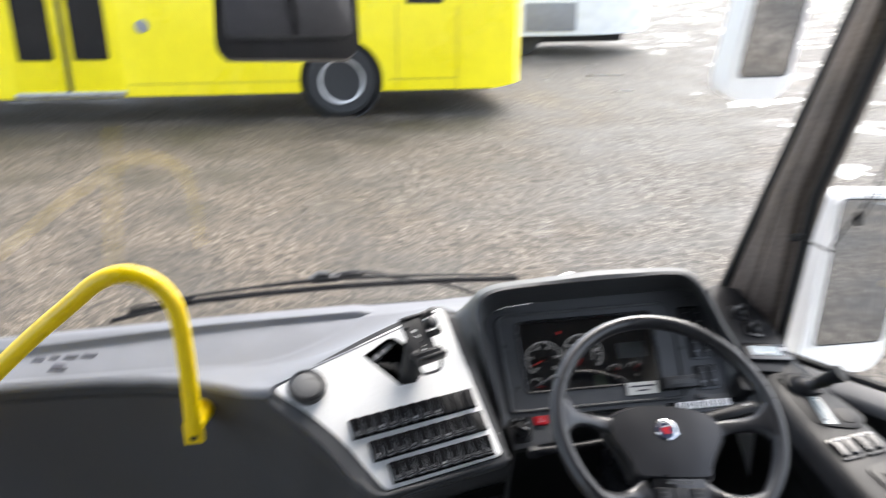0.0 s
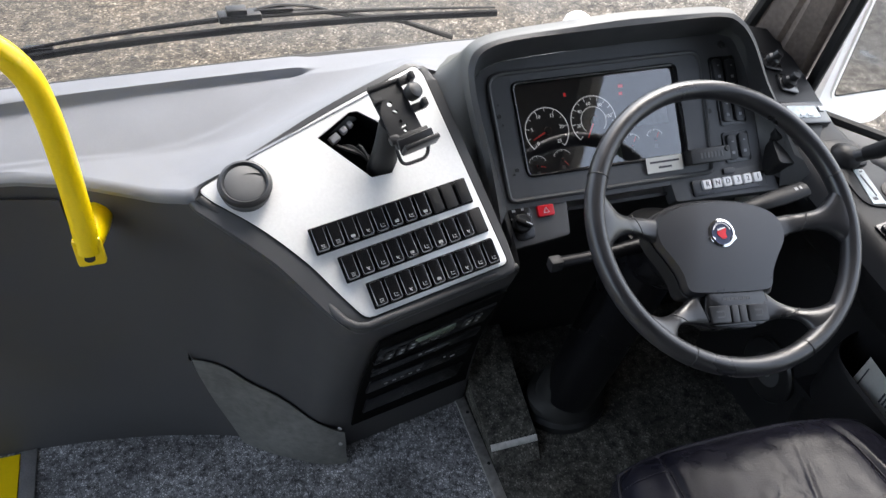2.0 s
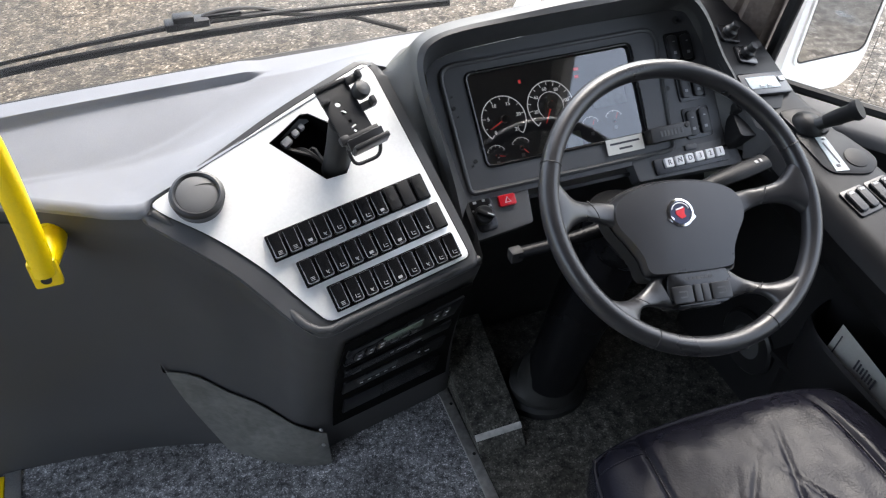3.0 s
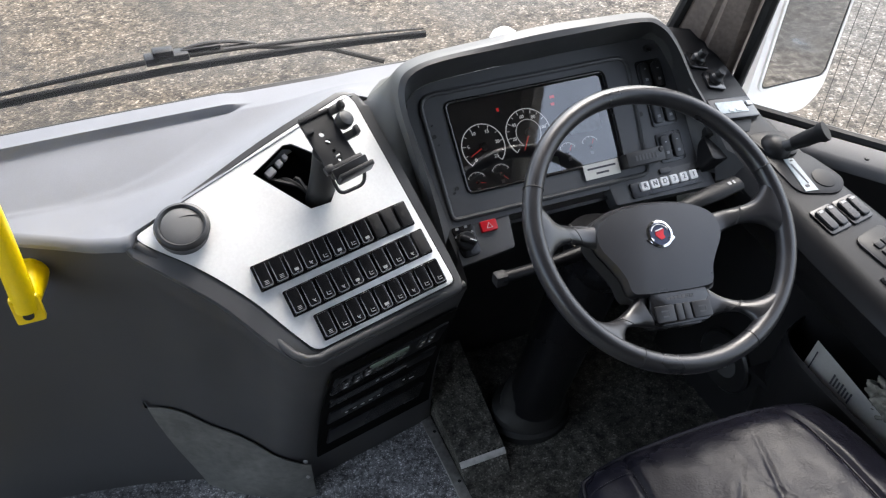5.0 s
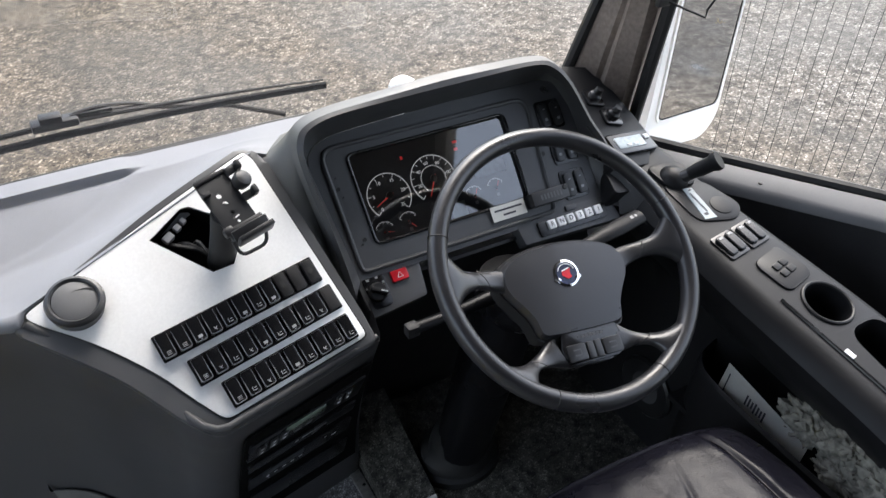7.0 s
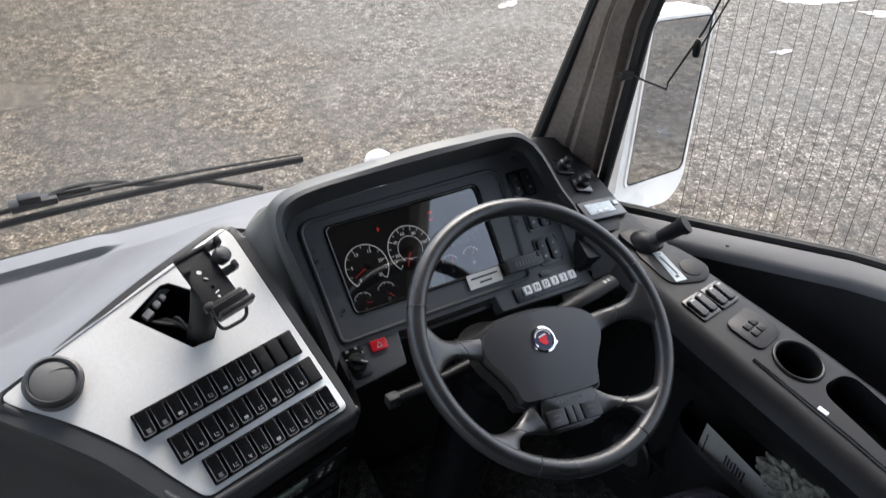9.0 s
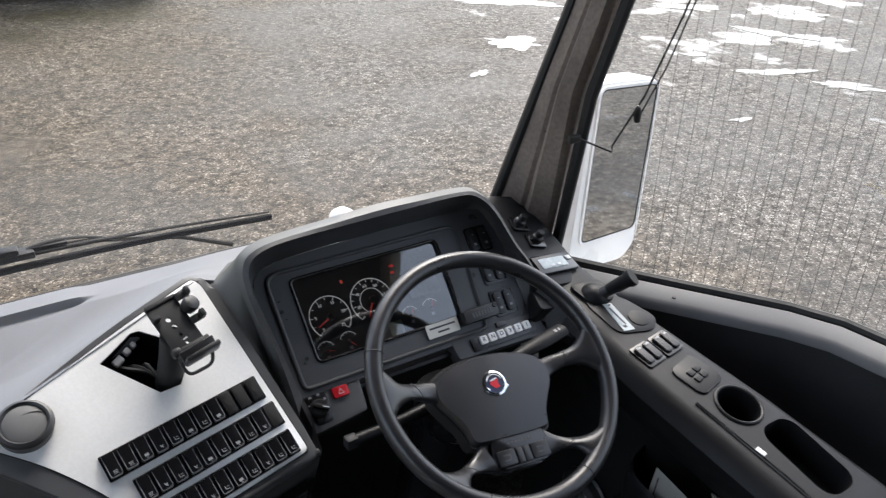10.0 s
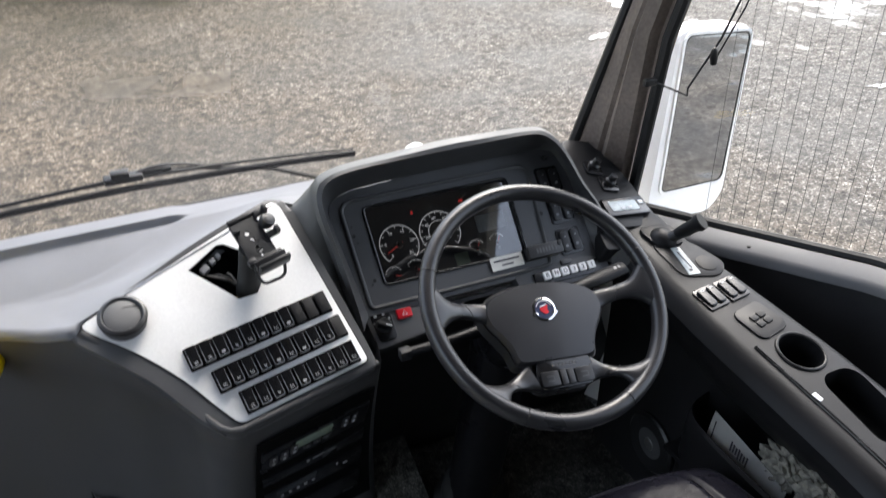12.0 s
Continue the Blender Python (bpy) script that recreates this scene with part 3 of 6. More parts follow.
def along(pts, off):
    out = []
    for i, p in enumerate(pts):
        t = Vector((pts[min(i + 1, len(pts) - 1)][0] - pts[max(i - 1, 0)][0], pts[min(i + 1, len(pts) - 1)][1] - pts[max(i - 1, 0)][1])).normalized()
        out.append((p[0] - t.y * off, p[1] + t.x * off))
    return out


bm = sheet([[(*p, z) for p in along(SILL, o)] for o, z in ((0.0, 0.0), (0.0, 0.55), (-0.004, 0.70), (-0.001, SILL_Z - 0.016), (0.006, SILL_Z - 0.010), (0.045, SILL_Z - 0.008), (0.05, SILL_Z - 0.014))], 0.012)
sw = solo("wall_1", bm, M_WALLD, "black side wall panel below the driver's window", "wall", "structure")
bm = sheet([[(*p, z) for p in along(SILL, o)] for o, z in ((-0.030, SILL_Z - 0.034), (-0.026, SILL_Z - 0.018), (-0.016, SILL_Z - 0.010), (0.022, SILL_Z + 0.003), (0.030, SILL_Z - 0.002))], 0.005)
sill = thing("window_sill", "light grey plastic window sill trim with a screw", "window sill", kind="structure")
part("sill_trim", bm, M_SILLT, sill)
part("screw", lathe([(0.005, -0.004), (0.0045, 0.001), (0.001, 0.0015)], 12, pose(0.601, 0.131, SILL_Z - 0.006)), M_RUBBER, sill)
sidew = thing("window_2", "driver's side window of heated glass with fine upright wires", "window", kind="structure")
W2 = along(SILL, 0.040)
part("rubber_seal", tube([(*p, SILL_Z + 0.004) for p in W2], 0.012, 8), M_RUBBER, sidew)
clear("pane", loft([[(*p, z) for p in along(SILL, 0.043 - 0.05 * (z - SILL_Z))] for z in (SILL_Z + 0.01, 1.2, 1.7, 2.225)], False, False), sidew, (-0.5, -1.0, 1.4), M_GLASS)


def wall_at(s, off):
    """A point on the window line at the length s from its front."""
    pts = along(SILL, off)
    for a, b in zip(pts, pts[1:]):
        d = math.hypot(b[0] - a[0], b[1] - a[1])
        if s <= d:
            return a[0] + (b[0] - a[0]) * s / d, a[1] + (b[1] - a[1]) * s / d
        s -= d
    return pts[-1]


wr = part("heating_wire", tube([(0, 0, 0.0), (0, 0, 0.45), (0, 0, 0.9), (0, 0, 1.28)], 0.0006, 4), M_RUBBER, sidew)
pts0 = [wall_at(0.16 + 0.027 * i, 0.039) for i in range(44)]
wr.matrix_basis = pose(*pts0[0], SILL_Z + 0.02, 0, -2.0, 0)
for p in pts0[1:]:
    again(wr, pose(*p, SILL_Z + 0.02, 0, -2.0, 0))

# ---- outside mirror at the driver's corner ----


def mirror(name, label, m, w, h, wide, shell, arm, silver=None):
    ob = thing(name, label, "mirror", m)
    part("housing", merge(prism(rounded([(-w / 2 - wide * 0.75, -h / 2 - wide * 0.6), (-w / 2 - wide * 0.3, -h / 2 - wide * 1.7), (w / 2 - wide * 0.6, -h / 2 - wide * 1.9), (w / 2 + wide * 0.45, -h / 2 - wide * 0.9), (w / 2 + wide * 0.35, h / 2 + wide * 0.3), (-w / 2 - wide * 0.35, h / 2 + wide * 0.3)], [0.03, 0.03, 0.05, 0.04, 0.035, 0.03], 5), -0.085, -0.002, 0.016)), shell, ob)
    part("frame", ribbon(rrect(w + 0.008, h + 0.008, 0.022) + [rrect(w + 0.008, h + 0.008, 0.022)[0]], 0.007, -0.002, 0.004), shell, ob)
    part("gasket", ribbon(rrect(w - 0.003, h - 0.003, 0.02) + [rrect(w - 0.003, h - 0.003, 0.02)[0]], 0.003, 0.0, 0.0024), M_RUBBER, ob)
    part("mirror_glass", prism(rrect(w, h, 0.02), -0.002, 0.0015), silver or M_MIRROR, ob)
    if arm:
        inv = m.inverted()
        part("arm", tube([inv @ Vector(p) for p in arm], 0.018, 10), shell, ob)
    return ob


# the glass looks back along the bus's side and a little down
side_mirror = mirror("side_mirror", "tall white outside mirror beside the driver's window", pose(0.742, 0.478, 0.868, 86, 5, 8), 0.232, 0.385, 0.045, M_WHITE, [(0.66, 0.52, 0.66), (0.60, 0.50, 0.62), (0.50, 0.45, 0.60), (0.44, 0.47, 0.60)])
front_mirror = mirror("front_mirror", "white outside mirror hanging before the windscreen", pose(0.725, 1.0, 1.40, 100, 0, 4), 0.17, 0.24, 0.04, M_WHITE, [(0.72, 1.05, 1.5), (0.70, 1.08, 2.0), (0.55, 0.8, 2.25), (0.35, 0.2, 2.25)])
kerb_mirror = mirror("kerb_mirror", "black mirror hanging above the dashboard", pose(-0.652, 1.0, 1.575, 78, 0, 0), 0.33, 0.32, 0.03, M_HUNG, [(-0.65, 1.05, 1.7), (-0.68, 1.05, 2.1), (-0.7, 0.8, 2.25), (-0.7, 0.15, 2.25)], M_MIRRORD)

# ---- wipers outside the glass ----
wip = thing("wiper", "black windscreen wiper with a long blade resting above the dashboard", "wiper")
blade = smooth([(-1.052, 0.60, 0.842), (-0.85, 0.625, 0.849), (-0.60, 0.642, 0.852), (-0.35, 0.648, 0.850), (-0.114, 0.640, 0.846)], 6)
part("blade", tube(blade, 0.0055, 8, flat=1.4), M_HUNG, wip)
part("blade_frame", tube([p + Vector((0, 0.012, 0.012 * (1 - abs(2 * i / (len(blade) - 1) - 1)) + 0.006)) for i, p in enumerate(blade)], [0.002 + 0.0035 * (1 - abs(2 * i / (len(blade) - 1) - 1)) for i in range(len(blade))], 8), M_HUNG, wip)
part("bracket", merge(rbox(0.075, 0.03, 0.014, 0.004, pose(-0.60, 0.655, 0.872, 0, 0, 2)), rbox(0.036, 0.026, 0.012, 0.004, pose(-0.605, 0.655, 0.882)), rbox(0.07, 0.012, 0.006, 0.002, pose(-0.54, 0.66, 0.877))), M_HUNG, wip)
part("arm", tube([(-0.59, 0.665, 0.874), (-0.45, 0.67, 0.862), (-0.30, 0.66, 0.836), (-0.20, 0.645, 0.800)], 0.0055, 8), M_HUNG, wip)
part("hose", tube(smooth([(-0.57, 0.66, 0.879), (-0.53, 0.665, 0.882), (-0.48, 0.668, 0.876), (-0.44, 0.67, 0.864)], 4), 0.003, 6), M_HUNG, wip)
wip2 = thing("wiper", "black end of the second wiper below the glass edge", "wiper")
part("arm", tube([(-1.10, 0.62, 0.812), (-0.98, 0.628, 0.836), (-0.90, 0.632, 0.843), (-0.84, 0.634, 0.840)], [0.006, 0.008, 0.006, 0.004], 8), M_HUNG, wip2)
part("joint", rbox(0.045, 0.02, 0.012, 0.003, pose(-0.93, 0.632, 0.850)), M_HUNG, wip2)
cap = lathe([(0.026, 0), (0.026, 0.012), (0.022, 0.022), (0.012, 0.029), (0.003, 0.031)], 20, pose(-0.048, 0.440, 0.905))
solo("sensor_dome", cap, M_WHITE, "small white plastic dome behind the instrument hood", "sensor")

# ---- dashboard top: shelf, groove and lip ----
dash = thing("dashboard", "moulded grey plastic dashboard with a recessed shelf and charcoal front", "dashboard")
EDGE = [(-1.78, 0.375), (-1.5, 0.37), (-1.2, 0.368), (-1.06, 0.363), (-0.96, 0.352), (-0.88, 0.326), (-0.80, 0.283), (-0.735, 0.240), (-0.665, 0.190), (-0.62, 0.155), (-0.578, 0.108), (-0.55, 0.072), (-0.524, 0.040)]


def interp(x, pts):
    for a, b in zip(pts, pts[1:]):
        if x <= b[0]:
            return a[1] + (b[1] - a[1]) * (x - a[0]) / (b[0] - a[0])
    return pts[-1][1]


def sstep(a, b, x):
    t = min(1, max(0, (x - a) / (b - a)))
    return t * t * (3 - 2 * t)


def panel_z(y):
    return 0.752 + (y - 0.176) * 0.7346


TIP, TOP = Vector((-0.72, 0.254)), Vector((-0.352, 0.374))
RID = (TOP - TIP).normalized()
SHELF = [(-1.9, 0.375), (-1.1, 0.378), (-0.93, 0.378), (-0.80, 0.372), (-0.726, 0.380), (-0.68, 0.392), (-0.64, 0.408), (-0.60, 0.427), (-0.56, 0.450), (-0.52, 0.474), (-0.50, 0.484)]


def dash_z(x, y):
    p = Vector((x, y))
    off = (p - TIP).dot(Vector((-RID.y, RID.x)))
    s = (p - TIP).dot(RID)
    flat = 0.800 + min(0.046, 0.42 * max(0.0, y - 0.37))
    q = TIP + RID * max(0.0, min(s, (TOP - TIP).length))
    ridge = panel_z(q.y) + 0.004 - 0.16 * max(0.0, off)
    w = 1 - sstep(0.015, 0.15 if s > 0 else 0.12, off + max(0.0, -s) * 0.9)
    z = flat + (max(ridge, flat) - flat) * w
    k = sstep(-0.37, -0.24, x)
    z = z * (1 - k) + (0.850 - 0.05 * max(0.0, x)) * k
    yb = base_y(x) - 0.060
    lip = sstep(yb - 0.001, yb + 0.004, y)
    fade = 1 - sstep(-0.535, -0.495, x)
    shelf_y = interp(x, SHELF)
    deep = min(1.0, max(0.0, (y - shelf_y) / max(0.01, yb - shelf_y)))
    z += fade * (0.005 * lip - (1 - lip) * (0.0025 * sstep(shelf_y - 0.002, shelf_y + 0.006, y) + 0.009 * deep ** 2.2))
    return z


def front_y(x):
    if x < TIP.x:
        return interp(x, EDGE[:8])
    return min(0.376 + 0.2 * max(0.0, min(0.3, x + 0.34)), (TIP + RID * ((x - TIP.x) / RID.x)).y)


rows = []
gx = [-1.78 + i * 0.03 for i in range(24)] + [-1.06 + 0.0125 * i for i in range(113)]
for x in gx:
    f0, b0 = front_y(x), base_y(x) - 0.018
    yc = base_y(x) - 0.060
    ys = [f0 + (yc - 0.034 - f0) * j / 44 for j in range(45)] + [yc - 0.032 + 0.002 * j for j in range(21)] + [yc + 0.010 + (b0 - yc - 0.010) * (j + 1) / 6 for j in range(6)]
    head = []
    if x < TIP.x:
        z0 = dash_z(x, f0 + 0.012)
        head = [(x, f0 + 0.004, z0 - 0.020), (x, f0 - 0.001, z0 - 0.010), (x, f0 + 0.003, z0 - 0.003)]
    else:
        z0 = dash_z(x, f0)
        head = [(x, f0, z0 - 0.035), (x, f0, z0 - 0.012), (x, f0, z0 - 0.004)]
    rows.append(head + [(x, y + (0.012 * (1 - j / 6) if j < 6 and x < TIP.x else 0), dash_z(x, y + (0.012 * (1 - j / 6) if j < 6 and x < TIP.x else 0))) for j, y in enumerate(ys)] + [(x, b0 + 0.004, dash_z(x, b0) - 0.04)])
part("top_shell", loft(rows, False, False), M_DASH, dash, angle=50)
for ex, ey, ew, eh in ((-0.052, 0.020, 0.022, 0.008), (-0.022, 0.022, 0.018, 0.006), (0.012, 0.020, 0.026, 0.007), (0.048, 0.020, 0.028, 0.007), (-0.008, -0.004, 0.024, 0.012), (-0.008, -0.012, 0.034, 0.005)):
    px, py = -1.150 + ex, 0.412 + ey
    part("emblem", rbox(ew, eh, 0.004, 0.001, pose(px, py, dash_z(px, py) + 0.0025, 20, 0, -8)), M_INK, dash)

# front moulding: from the shelf's edge down to the floor, bending round to the switch console
FOOT = [(-1.78, 0.46), (-1.5, 0.458), (-1.2, 0.456), (-1.06, 0.448), (-0.96, 0.435), (-0.88, 0.420), (-0.80, 0.400), (-0.735, 0.380), (-0.69, 0.360), (-0.635, 0.338), (-0.59, 0.318), (-0.56, 0.300), (-0.535, 0.283)]
E3 = smooth([Vector((x, y, dash_z(x, y + 0.012) - 0.008 if x < -0.72 else panel_z(y) - 0.010)) for x, y in EDGE], 5)
F3 = smooth([Vector((x, y, FLOOR_Z)) for x, y in FOOT], 5)


def moulding(i, h, off=0.0):
    """A point on the charcoal moulding: step i along it, height share h, pushed outwards by off."""
    p = E3[i].lerp(F3[i], 1 - h)
    a, b = E3[max(i - 1, 0)], E3[min(i + 1, len(E3) - 1)]
    n = Vector((b.y - a.y, -(b.x - a.x), 0)).normalized()
    bulge = 0.020 * math.sin(math.pi * h) - 0.028 * math.sin(math.pi * h) * sstep(0, 0.5, h)
    lip = -0.010 * sstep(0.94, 1.0, h)
    return p + n * (off + bulge + lip)


HS = [0, 0.06, 0.15, 0.28, 0.42, 0.56, 0.7, 0.82, 0.9, 0.95, 0.98, 1.0]
A, B = Vector((-0.522, 0.046, 0.668)), Vector((-0.262, 0.098, 0.685))
C, D = Vector((-0.535, 0.283, FLOOR_Z)), Vector((-0.205, 0.345, FLOOR_Z))
TURN = 50  # the step at which the moulding begins to bend round to the cabinet front
CORNER = 10


def face(u, v, off=0.0):
    """A point on the cabinet's front: u along it, v from the floor up."""
    n = (B - A).cross(A - C).normalized()
    back = 0.06 * math.sin(math.pi * min(1, v)) * 0.35
    return C.lerp(D, u).lerp(A.lerp(B, u), v) - n * (back - off)


def bend(k, h, off=0.0):
    """A point on the rounded corner between the moulding and the cabinet front; k runs from 0 to 1."""
    lip = -0.008 * sstep(0.94, 1.0, h)
    p0, p2 = moulding(TURN, h, off), face(0.12, h, lip + off)
    p1 = face(-0.035 - 0.055 * h, h, lip + 0.004 + 0.008 * h + off)
    return (1 - k) ** 2 * p0 + 2 * k * (1 - k) * p1 + k * k * p2


def skin(i, h, off=0.0):
    """The moulding's surface, running on round its corner."""
    return moulding(i, h, off) if i <= TURN else bend((i - TURN) / CORNER, h, off)


cols = [[skin(i, h) for h in HS] for i in range(TURN + CORNER + 1)]
cols += [[face(u, h, -0.008 * sstep(0.94, 1.0, h)) for h in HS] for u in (0.2, 0.35, 0.5, 0.65, 0.8, 0.92, 0.97)]
cols += [[face(1.0, h, -0.004) for h in HS]] + [[face(1.0, h) + Vector(d) for h in HS] for d in ((0.008, 0.02, 0), (0.03, 0.12, 0), (0.04, 0.2, 0))]
part("front_moulding", loft(cols, False, False), M_SIDE, dash, angle=50)
ed = [moulding(i, 1.0) + Vector((0, 0.006, 0.002)) for i in range(TURN + 1) if E3[i].x > -0.735]
ed += [bend(k / 5, 1.0, -0.004) + Vector((0, 0, 0.002)) for k in range(1, 6)] + [face(u, 1.0, -0.011) + Vector((0, 0, 0.002)) for u in (0.3, 0.5, 0.7, 0.9, 1.0)]
part("edge_bead", tube(ed, 0.006, 10), M_SIDE, dash)
bm = sheet([[moulding(i, h, 0.004) for i in range(0, 24)] for h in (0.80, 0.86, 0.955)], 0.003)
part("flap", bm, M_SIDE, dash)
# kick plate, a bent triangle of worn grey sheet at the moulding's foot
kp = thing("kick_plate", "worn grey bent metal kick plate screwed to the console foot", "kick plate")
k0, k1 = 31, TURN + 8
rows = []
for i in range(k0, k1 + 1):
    t = (i - k0) / (k1 - k0)
    top = 0.415 - 0.07 * t - 0.14 * t ** 2.2
    bot = max(0.0, 0.445 * (1 - (t / 0.26) ** 0.8))
    rows.append([skin(i, bot + (top - bot) * w, 0.005 + 0.036 * sstep(0.1, 0.7, t) * max(0.0, 1 - (bot + (top - bot) * w) / 0.26)) for w in (0, 0.2, 0.4, 0.6, 0.8, 1)])
part("plate", sheet(rows, 0.002), mat("worn_grey_sheet", (0.13, 0.13, 0.12), 0.5, metal=0.15, grain=60, vary=0.2, bump=0.2, bump_scale=150, big=12, stain=0.25), kp)
for i, h in ((k1 - 1, 0.15), (k1 - 1, 0.24)):
    part("screw", lathe([(0.005, 0), (0.004, 0.002), (0.001, 0.003)], 10, Matrix.Translation(skin(i, h, 0.008 + 0.036 * (1 - h / 0.26))) @ pose(0, 0, 0, 90, 0, -25)), M_STEEL, kp)

# ---- switch console: plate, vent, three rows of rockers ----
con = thing("switch_console", "brushed aluminium switch plate in a charcoal console", "control panel", PANEL)
PLATE = [(-0.273, 0.094), (-0.254, 0.075), (-0.206, 0.037), (-0.173, 0.005), (-0.132, -0.041), (-0.102, -0.086), (-0.069, -0.130), (0.163, -0.085), (0.093, 0.236), (0.082, 0.250), (-0.052, 0.196)]
OUT = [(-0.290, 0.094), (-0.286, 0.074), (-0.223, 0.014), (-0.179, -0.030), (-0.138, -0.088), (-0.112, -0.125), (-0.084, -0.153), (0.180, -0.100), (0.160, 0.0), (0.112, 0.236), (0.085, 0.262), (-0.052, 0.208)]
con_body = part("body", prism(rounded(OUT, [0.02, 0.03, 0.03, 0.03, 0.03, 0.03, 0.02, 0.018, 0.05, 0.012, 0.02, 0.05], 3), -0.05, -0.001, 0.008, None, 3), M_HOOD, con)
con_gap = part("plate_gap", prism(rounded([(-0.03 + (x + 0.03) * 1.013, 0.05 + (y - 0.05) * 1.015) for x, y in PLATE], [0.014, 0.02, 0.03, 0.03, 0.03, 0.03, 0.012, 0.010, 0.012, 0.012, 0.05], 3), -0.002, 0.0002), M_RUBBER, con)
plate = part("plate", prism(rounded(PLATE, [0.014, 0.02, 0.03, 0.03, 0.03, 0.03, 0.012, 0.010, 0.012, 0.012, 0.05], 3), -0.002, 0.0018, 0.0006), M_ALU, con, "brushed aluminium plate with a cut-out")
HOLE = [(-0.090, 0.151), (-0.078, 0.158), (-0.035, 0.186), (-0.022, 0.186), (0.028, 0.150), (0.024, 0.100), (0.012, 0.082), (-0.020, 0.079)]
boolean_cut(plate, prism(HOLE, -0.01, 0.01))
boolean_cut(con_body, prism(HOLE, -0.046, 0.02))
boolean_cut(con_gap, prism(HOLE, -0.046, 0.02))
# near-black walls and floor put the cut-out's deep shade into colour
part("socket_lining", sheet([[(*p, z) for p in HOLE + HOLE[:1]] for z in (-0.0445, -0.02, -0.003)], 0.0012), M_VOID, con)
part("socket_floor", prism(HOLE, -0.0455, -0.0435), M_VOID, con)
part("wiring", merge(*[tube(smooth([(-0.07 + 0.02 * i, 0.15 - 0.008 * i, -0.028), (-0.05 + 0.014 * i, 0.135, -0.015 - 0.003 * i), (-0.01, 0.12 - 0.01 * i, -0.028)], 4), 0.0035, 6) for i in range(3)]), M_RUBBER, con)
part("relay", merge(rbox(0.016, 0.012, 0.014, 0.002, pose(-0.062, 0.152, -0.016, 0, 0, 33)), rbox(0.010, 0.010, 0.012, 0.002, pose(-0.046, 0.163, -0.014, 0, 0, 33)), rbox(0.008, 0.009, 0.012, 0.002, pose(-0.035, 0.171, -0.014, 0, 0, 33))), M_SILL, con)
vm = pose(-0.206, 0.091, 0.005, -13)
part("vent_ring", lathe([(0.030, 0.002), (0.036, -0.020), (0.0375, 0.002), (0.039, 0.005), (0.037, 0.010), (0.033, 0.012), (0.030, 0.009), (0.030, 0.003)], 40, vm), M_BLACK, con)
part("vent_flap", lathe([(0.0295, 0.004), (0.0295, 0.0070), (0.026, 0.0082), (0.012, 0.0092), (0.001, 0.0094)], 36, vm @ pose(0, 0, 0, 3, 4, 0)), M_HOOD, con)
part("vent_groove", tube([(0.029 * math.cos(radians(a)) * 0.9 + 0.012 * math.cos(radians(a - 60)), 0.02 * math.sin(radians(a)) - 0.006, 0.0094 - 0.00002 * abs(a - 110)) for a in range(40, 190, 15)], 0.0007, 5, m=vm), M_RUBBER, con)
ROWS = [((-0.1265, -0.007), (0.125, 0.038), 11, 8), ((-0.0915, -0.0545), (0.139, -0.011), 10, 9), ((-0.058, -0.099), (0.1465, -0.062), 9, 9)]
rock = rbox(0.0175, 0.036, 0.009, 0.0025)
for v in rock.verts:
    if v.co.z > 0:
        v.co.z += 0.0035 * (v.co.y / 0.018) ** 2 + 0.0012 * v.co.y / 0.018
first = None
sym = random.Random(5)
for (x0, y0), (x1, y1), slots, rockers in ROWS:
    L, turn = math.hypot(x1 - x0, y1 - y0), math.degrees(math.atan2(y1 - y0, x1 - x0))
    rm = pose((x0 + x1) / 2, (y0 + y1) / 2, 0.003, 0, 0, turn)
    part("switch_frame", prism(rrect(L, 0.0415, 0.002, 2), -0.002, 0.0022, 0.0008, rm), M_BLACKG, con)
    for i in range(slots):
        sx = -L / 2 + L * (i + 0.5) / slots
        m = rm @ pose(sx, 0, 0.0055)
        if i < rockers:
            if first is None:
                first = part("rocker_switch", rock, M_BLACKG, con)
                first.matrix_basis = m
                one = first
                # light grey outline painting the highlight on the rocker's bevelled edge
                rim = part("bezel", ribbon(rrect(0.0165, 0.035, 0.003, 3) + [rrect(0.0165, 0.035, 0.003, 3)[0]], 0.0009, 0.0045, 0.0068), M_DASH, one)
            else:
                one = again(first, m, con)
                again(rim, Matrix(), one)
            kind = sym.randrange(4)
            at = pose(0, -0.0115, 0.0052) @ Matrix.Diagonal((1.4, 1.4, 1.0, 1.0))
            if kind == 0:
                sb = bars([(0, 0, 0.0045, 0.003), (0, -0.003, 0.002, 0.0007)], at, 0.002)
            elif kind == 1:
                sb = bars([(-0.0016, 0.0008, 0.0007, 0.004), (0.001, -0.001, 0.0035, 0.0008), (0.0014, 0.0016, 0.0024, 0.0007)], at, 0.002)
            elif kind == 2:
                sb = bars([(0, 0.0012, 0.0045, 0.0006), (0, -0.0004, 0.0045, 0.0006), (0, -0.002, 0.0045, 0.0006)], at, 0.002)
            else:
                sb = bars([(0, 0, 0.0009, 0.0045), (0.0006, 0, 0.0036, 0.0008)], at @ pose(0, 0, 0, 0, 0, 35), 0.002)
            part("symbol", sb, M_SILL, one)
        elif slots == 11 and i in (8, 10):
            part("blank_switch", prism(rrect(0.0175, 0.036, 0.003, 3), -0.004, 0.003, 0.001, m), M_BLACK, con)
            part("socket", lathe([(0.0045, 0.001), (0.0045, 0.0034), (0.001, 0.0034)], 12, m), M_RUBBER, con)
        else:
            part("blank_cover", prism(rrect(0.0185, 0.037, 0.002, 2), -0.004, 0.0005, 0.0006, m), M_BLACK, con)

# ---- console cabinet below with climate and radio units ----
cab = thing("console_cabinet", "dark grey console cabinet with climate and radio units", "console")


